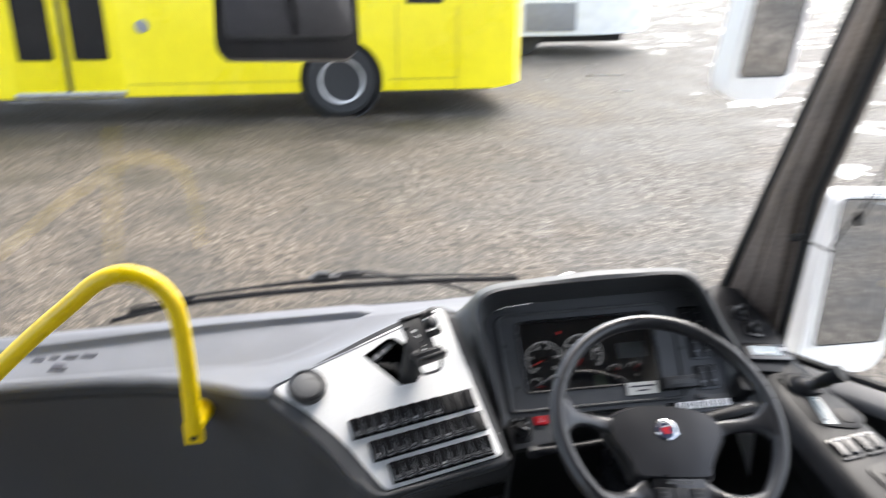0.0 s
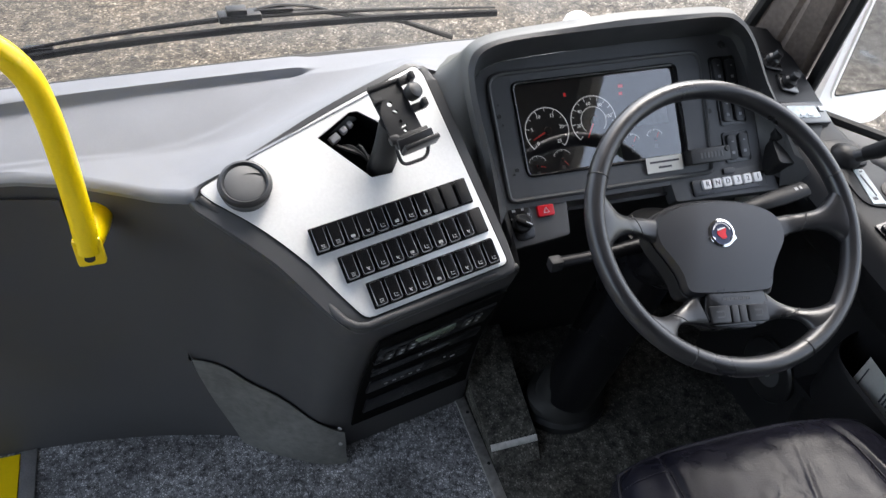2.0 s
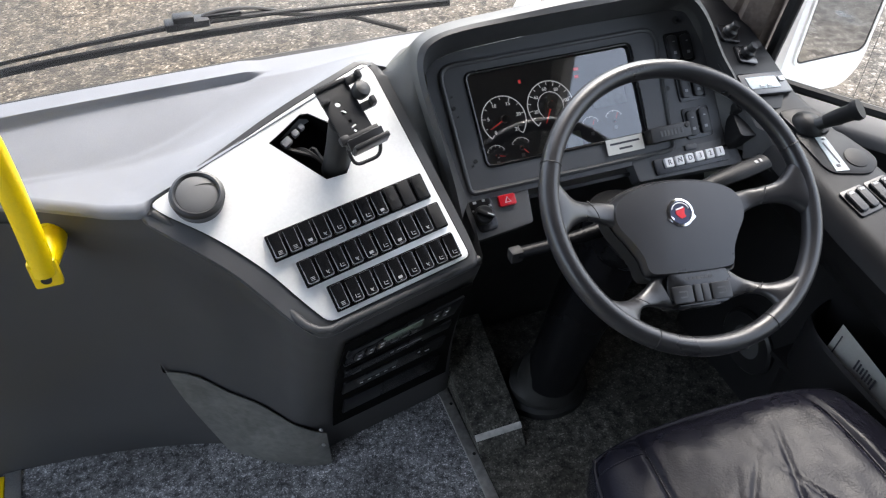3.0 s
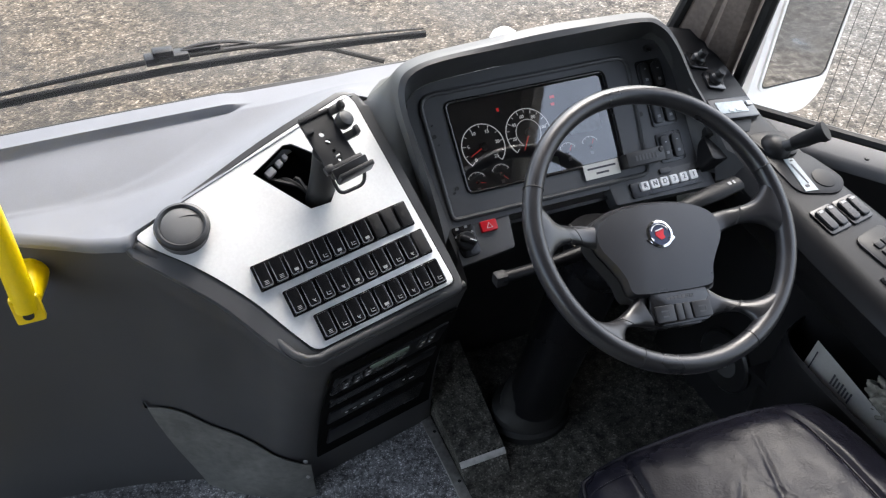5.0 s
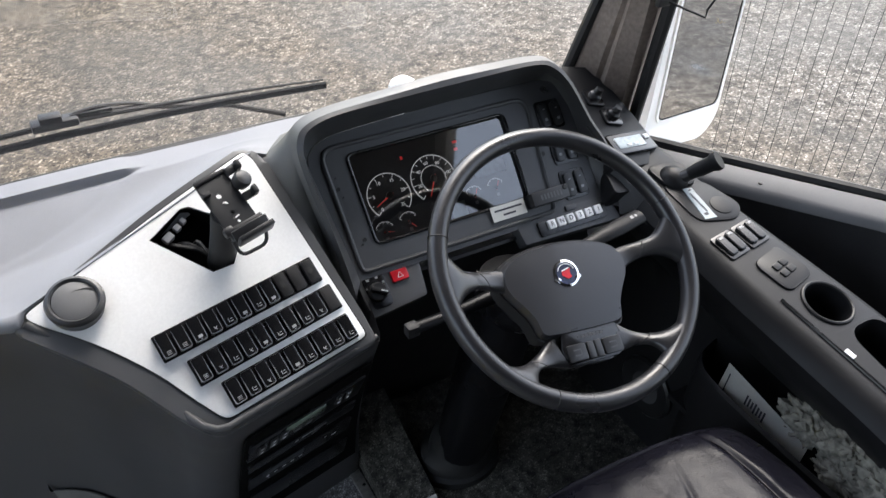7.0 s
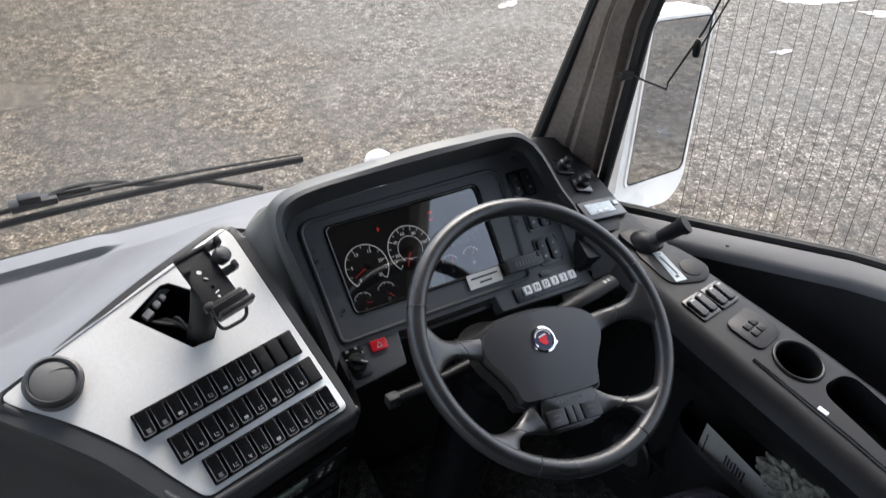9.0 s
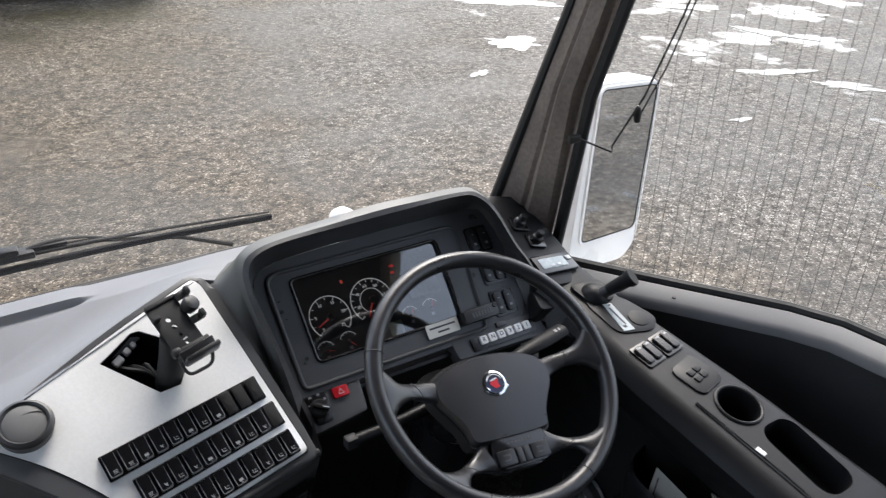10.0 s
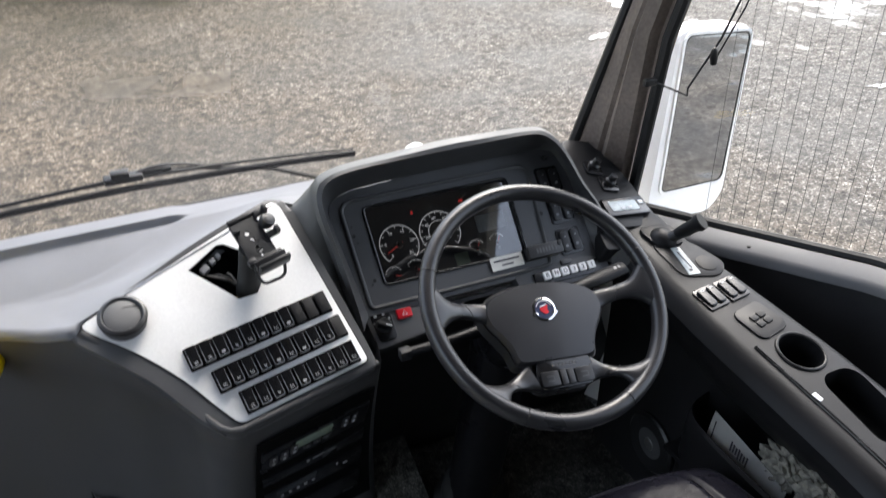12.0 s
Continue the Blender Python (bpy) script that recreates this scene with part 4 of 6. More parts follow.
def face_m(u, v, off=0.008):
    o = face(u, v, off)
    ux = (face(u + 0.05, v) - face(u - 0.05, v)).normalized()
    vy = (face(u, v + 0.03) - face(u, v - 0.03)).normalized()
    nz = ux.cross(vy).normalized()
    vy = nz.cross(ux)
    return Matrix.Translation(o) @ Matrix((ux, vy, nz)).transposed().to_4x4()


def unit(name, u, v, w, h, label):
    p = part(name, prism(rrect(w, h, 0.004, 3), -0.004, 0.0035, 0.0015, face_m(u, v)), M_HUNG, cab, label)
    return p


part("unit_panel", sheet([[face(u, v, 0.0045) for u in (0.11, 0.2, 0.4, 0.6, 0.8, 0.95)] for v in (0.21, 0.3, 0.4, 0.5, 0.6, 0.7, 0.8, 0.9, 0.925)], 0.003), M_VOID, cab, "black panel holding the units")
unit("climate_unit", 0.52, 0.80, 0.215, 0.085, "black climate control with a small display")
fm = face_m(0.52, 0.80)
part("display", prism(rrect(0.074, 0.032, 0.002, 2), 0.003, 0.0048, 0.0005, fm @ pose(-0.006, 0.012, 0)), M_LCDG, cab)
for x, y in ((-0.085, -0.006), (-0.064, -0.004), (-0.045, 0.002), (0.058, 0.008), (0.076, 0.008)):
    part("button", prism(rrect(0.014, 0.034, 0.004, 3), 0.003, 0.0065, 0.001, fm @ pose(x, y, 0)), M_BLACK, cab)
    part("symbol", bars([(0, 0.009, 0.005, 0.005), (0, -0.009, 0.005, 0.006)], fm @ pose(x, y, 0.0052), 0.0015), M_PRINT, cab)
for x in (-0.018, 0.002, 0.022):
    part("button", prism(rrect(0.015, 0.013, 0.003, 3), 0.003, 0.006, 0.001, fm @ pose(x, -0.014, 0)), M_BLACK, cab)
    part("symbol", bars([(0, 0, 0.006, 0.0012), (0, 0.002, 0.003, 0.001)], fm @ pose(x, -0.014, 0.005), 0.0014), M_SILL, cab)
unit("blank_unit", 0.52, 0.655, 0.215, 0.04, "black blank panel")
part("print", bars([(0.02, 0, 0.05, 0.003)], face_m(0.52, 0.655) @ pose(0, 0.006, 0.003), 0.001), M_SILL, cab)
part("mark", bars([(-0.015, 0, 0.006, 0.007)], face_m(0.52, 0.655) @ pose(0, 0.006, 0.003), 0.001), M_SILL, cab)
unit("radio", 0.52, 0.52, 0.215, 0.062, "black radio with small keys")
rm = face_m(0.52, 0.52)
part("display", prism(rrect(0.085, 0.02, 0.002, 2), 0.003, 0.0045, 0.0005, rm @ pose(-0.04, 0.015, 0)), M_DIAL, cab)
for x, y, w, h in [(-0.07 + 0.017 * i, -0.008, 0.007, 0.002) for i in range(5)] + [(0.05, 0.01, 0.004, 0.004), (0.07, -0.003, 0.01, 0.002)]:
    part("print", bars([(x, y, w, h)], rm, 0.0038), M_PRINT, cab)
unit("lower_unit", 0.52, 0.355, 0.215, 0.075, "black lower unit")

# ---- phone cradle ----
hold = thing("phone_cradle", "black plastic phone cradle on a stem in the cut-out", "phone holder", PANEL)
HP = pose(0.020, 0.153, 0.070, 0, 0, 15)
bp = part("back_plate", prism(rrect(0.050, 0.088, 0.003, 2), -0.005, 0.0, 0.001, HP), M_BLACK, hold)
boolean_cut(bp, merge(*[lathe([(r, -0.02), (r, 0.02)], 12, HP @ pose(x, y, 0)) for x, y, r in ((-0.004, 0.014, 0.0042), (-0.002, 0.0, 0.0045), (-0.001, -0.016, 0.0028), (0.0, -0.031, 0.0028))]))
boolean_cut(bp, rbox(0.012, 0.003, 0.03, 0, HP @ pose(0.0, -0.024, 0, 0, 0, 10)))
part("top_clip", merge(rbox(0.050, 0.006, 0.010, 0.0015, HP @ pose(0, 0.044, -0.002)), rbox(0.012, 0.006, 0.014, 0.001, HP @ pose(-0.02, 0.022, 0.003))), M_BLACK, hold)
part("side_jaw", merge(rbox(0.018, 0.012, 0.007, 0.002, HP @ pose(0.031, 0.038, 0.003)), rbox(0.008, 0.013, 0.018, 0.003, HP @ pose(0.041, 0.038, 0.010))), M_BLACK, hold)
part("side_jaw", merge(rbox(0.018, 0.012, 0.007, 0.002, HP @ pose(0.031, -0.006, 0.003)), rbox(0.008, 0.013, 0.018, 0.003, HP @ pose(0.041, -0.006, 0.010))), M_BLACK, hold)
part("spring_loop", lathe([(0.006, -0.006), (0.012, -0.006), (0.0135, 0.004), (0.012, 0.010), (0.008, 0.012), (0.002, 0.012)], 20, HP @ pose(0.034, 0.017, 0.004, 0, 25, 0)), M_BLACK, hold)
part("foot_jaw", merge(rbox(0.056, 0.018, 0.012, 0.003, HP @ pose(0.002, -0.046, 0.004)), rbox(0.056, 0.022, 0.007, 0.002, HP @ pose(0.003, -0.055, 0.012, 20)), rbox(0.056, 0.008, 0.028, 0.003, HP @ pose(0.003, -0.064, 0.022)), rbox(0.016, 0.014, 0.014, 0.005, HP @ pose(-0.024, -0.040, 0.006))), M_BLACK, hold)
part("wire_bail", tube(rounded([(-0.024, -0.045, -0.004), (-0.020, -0.072, -0.026), (0.022, -0.074, -0.028), (0.030, -0.050, -0.004)], 0.012, 4), 0.0028, 8, m=HP), M_BLACK, hold)
part("toothed_edge", merge(*[rbox(0.0026, 0.004, 0.007, 0.0005, HP @ pose(-0.022 + 0.004 * k, 0.047, -0.003)) for k in range(9)]), M_BLACK, hold)
part("stem", loft([[(x0 + r * math.cos(a) * 1.1, y0 + r * math.sin(a), z) for a in (2 * math.pi * k / 16 for k in range(16))] for x0, y0, r, z in ((0.002, 0.100, 0.020, -0.028), (0.003, 0.104, 0.019, 0.0), (0.006, 0.120, 0.017, 0.035), (0.010, 0.140, 0.016, 0.066))]), M_RUBBER, hold)

# ---- instrument binnacle ----
bin_ = thing("instrument_binnacle", "dark grey hooded instrument binnacle with dials", "instrument cluster")
RIMUV = [(-0.258, -0.02), (-0.262, 0.03), (-0.274, 0.12), (-0.287, 0.205), (-0.284, 0.243), (-0.264, 0.263), (-0.214, 0.273), (-0.10, 0.277), (0.03, 0.280), (0.150, 0.281), (0.192, 0.268), (0.222, 0.232), (0.252, 0.163), (0.282, 0.108), (0.300, 0.04), (0.305, -0.02)]
FACEUV = [(-0.214, -0.112), (-0.217, -0.08), (-0.226, 0.0), (-0.236, 0.085), (-0.232, 0.108), (-0.215, 0.124), (-0.18, 0.134), (-0.08, 0.140), (0.05, 0.144), (0.235, 0.146), (0.270, 0.140), (0.286, 0.118), (0.292, 0.06), (0.294, 0.0), (0.294, -0.06), (0.294, -0.112)]
rim = smooth([HOODM @ Vector((u, v, 0)) for u, v in RIMUV], 4)
inner = smooth([CLUSTER @ Vector((u, v, 0.004)) for u, v in FACEUV], 4)
nr = len(rim)
cen = sum(rim, Vector()) / nr


def push(p, k, z):
    d = (p - cen)
    d = Vector((d.x, 0, d.z)).normalized()
    return p + d * k + Vector((0, z * 0.455, 0)) + Vector((0, 0, 0))


fl = []
for i, p in enumerate(rim):
    s = i / (nr - 1)
    if s < 0.30:
        k = s / 0.30
        g = Vector((-0.272, 0.108, 0.690)).lerp(Vector((-0.338, 0.366, 0.886)), k)
    elif s < 0.40:
        k = (s - 0.30) / 0.10
        g = Vector((-0.338, 0.366, 0.886)).lerp(Vector((-0.27, 0.47, 0.86)), k)
    elif s < 0.72:
        k = (s - 0.40) / 0.32
        g = Vector((-0.27, 0.47, 0.86)).lerp(Vector((0.27, 0.45, 0.84)), k)
    else:
        k = (s - 0.72) / 0.28
        g = Vector((0.27, 0.45, 0.84)).lerp(Vector((0.315, 0.14, 0.69)), k)
    fl.append(g)
rings = []
for k in range(9):
    row = []
    for i in range(nr):
        p, q, g = rim[i], inner[i], fl[i]
        if k == 0:
            row.append(q)
        elif k == 1:
            row.append(q.lerp(p, 0.08))
        elif k == 2:
            row.append(q.lerp(p, 0.9))
        elif k == 3:
            row.append(p + Vector((0, -0.003, 0)))
        elif k == 4:
            row.append(push(p, 0.008, 0.0) + Vector((0, 0.004, 0)))
        elif k == 5:
            row.append(push(p, 0.012, 0.03) + Vector((0, 0.012, -0.002)))
        else:
            t = (0.30, 0.65, 1.0)[k - 6]
            a = push(p, 0.012, 0.03) + Vector((0, 0.012, -0.002))
            sag = 0.018 * math.sin(math.pi * t)
            row.append(a.lerp(g, t) - Vector((0, 0, sag * (1 if i < nr * 0.3 else 0.2))))
    rings.append(row)
part("hood", loft(rings[:5], False, False), M_HOOD, bin_, angle=50)
part("hood_skin", loft(rings[4:], False, False), M_SHELL, bin_, "mid grey outer skin of the hood", 50)
fp = part("face_panel", loft([[CLUSTER @ Vector((u, v, 0.003)) for u, v in FACEUV], [CLUSTER @ Vector((u * 0.98, v, -0.03)) for u, v in FACEUV]], True, True), M_FACE, bin_)
SCR = rounded([(-0.166, -0.062), (0.142, -0.062), (0.145, 0.099), (-0.169, 0.095)], 0.012, 4)
boolean_cut(fp, prism(SCR, -0.016, 0.03, 0, CLUSTER))
bez = rounded([(-0.205, -0.100), (0.186, -0.100), (0.200, 0.118), (-0.212, 0.113)], [0.012, 0.012, 0.028, 0.028], 4)
bez = [(x, y, 0) for x, y in bez]
part("bezel_bead", tube(bez, 0.0042, 8, True, CLUSTER @ pose(0, 0, 0.004)), M_HOOD, bin_)
part("screen_bead", tube([(x, y, 0) for x, y in SCR], 0.003, 8, True, CLUSTER @ pose(0, 0, 0.0035)), M_BLACKG, bin_)
dial = part("dial_face", prism(SCR, -0.0165, -0.0135, 0, CLUSTER), M_DIAL, bin_, "dark dial face")
bm = bmesh.new()
bm.faces.new([bm.verts.new(CLUSTER @ Vector((x, y, -0.002))) for x, y in SCR])
clear("lens", bm, bin_, (-0.5, -1.0, 1.4), M_LENS)
DZ = CLUSTER @ pose(0, 0, -0.0132)


def gauge(u, v, r, a0, a1, nums, ticks, needle, size):
    m = DZ @ pose(u, v, 0)
    part("scale_ring", ribbon(arc(r, a0, a1, 40), r * 0.036, 0, 0.0006, m), M_SCALE, bin_)
    tk = []
    for i in range(ticks + 1):
        a = a0 + (a1 - a0) * i / ticks
        tk.append(rbox(r * (0.16 if i % 2 == 0 else 0.1), r * 0.025, 0.0006, 0, m @ pose(r * 0.9 * math.cos(radians(a)), r * 0.9 * math.sin(radians(a)), 0.0004, 0, 0, a)))
    part("ticks", merge(*tk), M_SCALE, bin_)
    for k, txt in nums:
        a = a0 + (a1 - a0) * k
        part("numeral", letters(txt, size, m @ pose(r * 0.70 * math.cos(radians(a)), r * 0.70 * math.sin(radians(a)), 0.0004)), M_SCALE, bin_)
    nd = part("needle", prism([(-r * 0.18, -r * 0.035), (r * 0.78, -r * 0.012), (r * 0.78, r * 0.012), (-r * 0.18, r * 0.035)], 0.003, 0.0042, 0, m @ pose(0, 0, 0, 0, 0, needle)), M_NEEDLE, bin_)
    part("hub", lathe([(r * 0.17, 0.001), (r * 0.16, 0.006), (r * 0.12, 0.007), (0.001, 0.007)], 18, m), M_BLACK, bin_)


gauge(-0.111, 0.012, 0.040, 225, -45, ((0.0, "0"), (0.20, "5"), (0.40, "10"), (0.6, "15"), (0.8, "20"), (1.0, "25")), 10, 205, 0.0085)
gauge(-0.021, 0.020, 0.043, 225, -45, ((0.12, "20"), (0.3, "40"), (0.46, "60"), (0.62, "80"), (0.8, "100")), 14, 240, 0.0085)
part("inner_ring", ribbon(arc(0.024, 225, -45, 30), 0.0012, 0, 0.0005, DZ @ pose(-0.021, 0.020, 0)), M_SCALE, bin_)
for u, v, nd in ((-0.138, -0.046, -15), (-0.091, -0.041, -50), (0.046, -0.030, 60), (0.093, -0.027, 60)):
    gauge(u, v, 0.018, 150, 30, (), 4, nd, 0.006)
    part("symbol", bars([(0, -0.012, 0.006, 0.006)], DZ @ pose(u, v, 0), 0.0004), M_SILL, bin_)
part("display", prism(rrect(0.066, 0.036, 0.003, 3), 0, 0.0015, 0.0004, DZ @ pose(0.092, 0.018, 0)), M_LCD, bin_, "pale grey trip display")
part("display", prism(rrect(0.03, 0.03, 0.003, 3), 0, 0.001, 0.0004, DZ @ pose(0.008, -0.046, 0)), M_LCDG, bin_)
part("tell_tale", merge(rbox(0.004, 0.006, 0.0008, 0, DZ @ pose(-0.068, 0.070, 0.0004)), rbox(0.009, 0.005, 0.0008, 0, DZ @ pose(0.041, 0.074, 0.0004)), rbox(0.007, 0.005, 0.0008, 0, DZ @ pose(0.039, 0.061, 0.0004))), M_LAMP, bin_)
for u, v, r in ((-0.200, 0.043, 0.0035), (-0.196, 0.028, 0.0015), (-0.199, 0.062, 0.0015), (-0.208, -0.002, 0.0042), (-0.184, -0.049, 0.0035), (-0.190, -0.056, 0.002), (0.200, 0.008, 0.0045)):
    part("plug_hole", lathe([(r, 0), (r, 0.0036), (r * 0.3, 0.0034)], 12, CLUSTER @ pose(u, v, 0.001)), M_RUBBER, bin_)
part("plug", lathe([(0.007, 0.002), (0.006, 0.007), (0.003, 0.008), (0.003, 0.018), (0.001, 0.019)], 14, CLUSTER @ pose(0.247, 0.127, 0, 30, 0, 0)), M_BLACK, bin_)
for (u0, v0), (u1, v1) in (((0.228, 0.077), (0.255, 0.075)), ((0.233, 0.007), (0.259, 0.006)), ((0.232, -0.062), (0.257, -0.061))):
    part("switch_frame", prism(rrect(0.055, 0.056, 0.006, 3), 0.002, 0.0055, 0.0012, CLUSTER @ pose((u0 + u1) / 2, (v0 + v1) / 2, 0)), M_BLACKG, bin_)
    for u, v in ((u0, v0), (u1, v1)):
        part("rocker", prism(rrect(0.020, 0.045, 0.006, 3), 0.004, 0.0105, 0.003, CLUSTER @ pose(u, v, 0)), M_BLACK, bin_)
        part("symbol", bars([(0, -0.010, 0.006, 0.005), (0.001, 0.010, 0.004, 0.002)], CLUSTER @ pose(u, v, 0.009), 0.0016), M_SILL, bin_)
stk = thing("sticker", "white label with two lines of small print on the cluster", "label", CLUSTER)
part("card", prism(rrect(0.072, 0.027, 0.001, 2), 0.008, 0.009, 0, pose(0.090, -0.074, 0)), M_PAPER, stk)
part("print", bars([(0.090, -0.0695, 0.058, 0.0035), (0.090, -0.079, 0.026, 0.0035)], pose(0, 0, 0.0078), 0.0014), M_INK, stk)
boxu = thing("sensor_box", "small black box with raised marks beside the label", "box", CLUSTER)
part("case", rbox(0.080, 0.026, 0.026, 0.003, pose(0.172, -0.071, 0.016)), M_BLACK, boxu)
part("marks", bars([(-0.02 + 0.007 * i, 0, 0.004, 0.010) for i in range(7)], pose(0.172, -0.071, 0.0285), 0.0008), M_HOOD, boxu)
part("screw", lathe([(0.005, 0), (0.004, 0.002), (0.001, 0.002)], 12, pose(0.205, -0.064, 0.029)), M_RUBBER, boxu)
# underside of the binnacle and the dark void behind the wheel
part("knee_panel", sheet([[tuple(v) for v in r] for r in [[(-0.26, 0.225, 0.690), (0.33, 0.225, 0.690)], [(-0.255, 0.262, 0.665), (0.33, 0.262, 0.665)], [(-0.22, 0.35, 0.60), (0.34, 0.35, 0.60)], [(-0.20, 0.42, 0.40), (0.45, 0.42, 0.40)], [(-0.2, 0.50, FLOOR_Z), (0.62, 0.50, FLOOR_Z)]]], 0.006), M_BLACK, bin_)

part("end_cheek", sheet([[(0.290, 0.192, 0.690), (0.299, 0.224, 0.745), (0.283, 0.258, 0.805), (0.262, 0.290, 0.840)], [(0.312, 0.176, 0.705), (0.308, 0.205, 0.748), (0.293, 0.246, 0.790), (0.280, 0.310, 0.822)], [(0.335, 0.160, 0.715), (0.318, 0.190, 0.745), (0.300, 0.236, 0.770), (0.292, 0.345, 0.812)]], 0.004), M_HOOD, bin_)

# light switch and hazard button panel
LP = pose(-0.172, 0.213, 0.701, 38.3)
lightp = thing("light_switch_panel", "black panel with a rotary light switch and red hazard button", "control panel", LP)
part("panel", prism(rounded([(-0.076, 0.020), (-0.068, -0.056), (0.037, -0.046), (0.044, 0.016)], 0.006, 3), -0.03, -0.001, 0.003), M_HOOD, lightp)
part("inset", prism(rounded([(-0.066, 0.012), (-0.060, -0.044), (-0.026, -0.042), (-0.026, 0.012)], 0.008, 3), -0.002, 0.001, 0.0006), M_BLACKG, lightp)
part("rotary_knob", merge(lathe([(0.0165, 0), (0.0155, 0.010), (0.013, 0.012), (0.001, 0.012)], 24, pose(-0.047, -0.016, 0)), rbox(0.030, 0.008, 0.014, 0.003, pose(-0.047, -0.016, 0.014, 0, 0, -30))), M_BLACK, lightp)
part("pointer", rbox(0.011, 0.0015, 0.001, 0, pose(-0.041, -0.0195, 0.0215, 0, 0, -30)), M_PRINT, lightp)
part("symbol", bars([(-0.056, 0.007, 0.006, 0.004), (-0.040, 0.008, 0.005, 0.004), (-0.031, -0.002, 0.004, 0.004), (-0.062, -0.006, 0.003, 0.003)], Matrix(), 0.0013), M_SILL, lightp)
part("hazard_button", prism(rrect(0.030, 0.019, 0.003, 3), -0.002, 0.0055, 0.002), M_RED, lightp, "red hazard warning button")
part("triangle", ribbon([(-0.005, -0.004), (0.005, -0.004), (0, 0.005), (-0.005, -0.004)], 0.0011, 0.005, 0.0063), M_PRINT, lightp)
# gear buttons
GP = pose(0.143, 0.210, 0.705, 38.3)
gear = thing("gear_selector", "black gear selector with six white push buttons", "control panel", GP)
part("shelf", prism(rounded([(-0.072, 0.028), (-0.068, -0.022), (0.150, -0.030), (0.140, 0.028)], 0.006, 3), -0.03, -0.002, 0.003), M_HOOD, gear)
part("frame", prism(rrect(0.155, 0.028, 0.003, 2, 0.045, -0.004), -0.003, 0.002, 0.001), M_BLACKG, gear)
for i, ch in enumerate("RND321"):
    x = -0.005 + 0.0212 * i
    part("button", prism(rrect(0.0165, 0.017, 0.002, 2, x, -0.001), 0.0, 0.008, 0.0015), M_PRINT, gear, "white push button")
    part("letter", letters(ch, 0.0125, pose(x, -0.001, 0.0083)), M_INK, gear)
part("lock_button", prism(rrect(0.024, 0.010, 0.002, 2, 0.050, 0.019), -0.003, 0.002, 0.001), M_BLACK, gear)

# ---- steering wheel ----
whl = thing("steering_wheel", "black four-spoke steering wheel with a badge on its hub", "steering wheel", WHEELM)
RW, RT = 0.2060, 0.0142
NR = 96
rings = []
for i in range(NR):
    a = 2 * math.pi * i / NR
    c, s = math.cos(a), math.sin(a)
    ring = []
    for j in range(16):
        b = 2 * math.pi * j / 16
        rr = RW + RT * math.cos(b)
        ring.append((rr * c, rr * s, RT * 1.08 * math.sin(b)))
    rings.append(ring)
rings.append(rings[0])
part("rim", joined(loft(rings, True, False)), M_WHEEL, whl)
for a in (160, 20, 244, 296):
    c, s = math.cos(radians(a)), math.sin(radians(a))
    part("rim_joint", tube([((RW + RT * 1.01 * math.cos(b)) * c, (RW + RT * 1.01 * math.cos(b)) * s, RT * 1.09 * math.sin(b)) for b in (2 * math.pi * j / 16 for j in range(16))], 0.0009, 5, True), M_RUBBER, whl)
HUBZ = -0.022


def arm(upper, lower, flip):
    """A rounded arm between two edge curves, rising from the recessed hub out to the rim."""
    a, b = smooth(upper, 5), smooth(lower, 5)
    rings = []
    for i in range(len(a)):
        p, q = Vector((a[i].x * flip, a[i].y, 0)), Vector((b[i].x * flip, b[i].y, 0))
        k = i / (len(a) - 1)
        z = (HUBZ - 0.006) * (1 - sstep(0.15, 1.0, k)) - 0.001
        h = 0.010 + 0.003 * k
        mid, half = (p + q) / 2, (p - q) / 2
        rings.append([mid + half * math.copysign(abs(math.cos(t)) ** 0.8, math.cos(t)) + Vector((0, 0, z + h * math.copysign(abs(math.sin(t)) ** 0.75, math.sin(t)))) for t in (2 * math.pi * j / 20 for j in range(20))])
    return loft(rings)


UP_TOP = [(0.088, 0.012, 0), (0.118, 0.0165, 0), (0.145, 0.018, 0), (0.167, 0.022, 0), (0.182, 0.036, 0), (0.195, 0.056, 0)]
UP_LOW = [(0.086, -0.038, 0), (0.108, -0.020, 0), (0.130, -0.0115, 0), (0.156, -0.0105, 0), (0.180, -0.022, 0), (0.199, -0.046, 0)]
LOW_TOP = [(0.058, -0.098, 0), (0.078, -0.114, 0), (0.103, -0.1255, 0), (0.127, -0.128, 0), (0.150, -0.122, 0), (0.176, -0.104, 0)]
LOW_LOW = [(0.040, -0.146, 0), (0.060, -0.141, 0), (0.079, -0.139, 0), (0.096, -0.143, 0), (0.106, -0.156, 0), (0.108, -0.176, 0)]
for sgn in (-1, 1):
    part("spoke", arm(UP_TOP, UP_LOW, sgn), M_WHEEL, whl)
    part("spoke", arm(LOW_TOP, LOW_LOW, sgn), M_WHEEL, whl)
    for j, w in ((2, 0.0), (2, 1.0)):
        top, low = (UP_TOP, UP_LOW) if w == 0 else (LOW_TOP, LOW_LOW)
        p, q = Vector(top[j]), Vector(low[j])
        part("spoke_joint", tube([Vector((sgn * (p.x + (q.x - p.x) * t), p.y + (q.y - p.y) * t, -0.0175 + 0.0115 * math.sin(math.pi * (0.08 + 0.84 * t)) ** 0.6)) for t in (0.02, 0.12, 0.3, 0.5, 0.7, 0.88, 0.98)], 0.0008, 5), M_RUBBER, whl)
PAD = [(0.0, 0.040), (0.045, 0.037), (0.080, 0.028), (0.102, 0.014), (0.110, -0.006), (0.106, -0.026), (0.090, -0.050), (0.078, -0.072), (0.071, -0.096), (0.050, -0.101), (0.0, -0.102)]
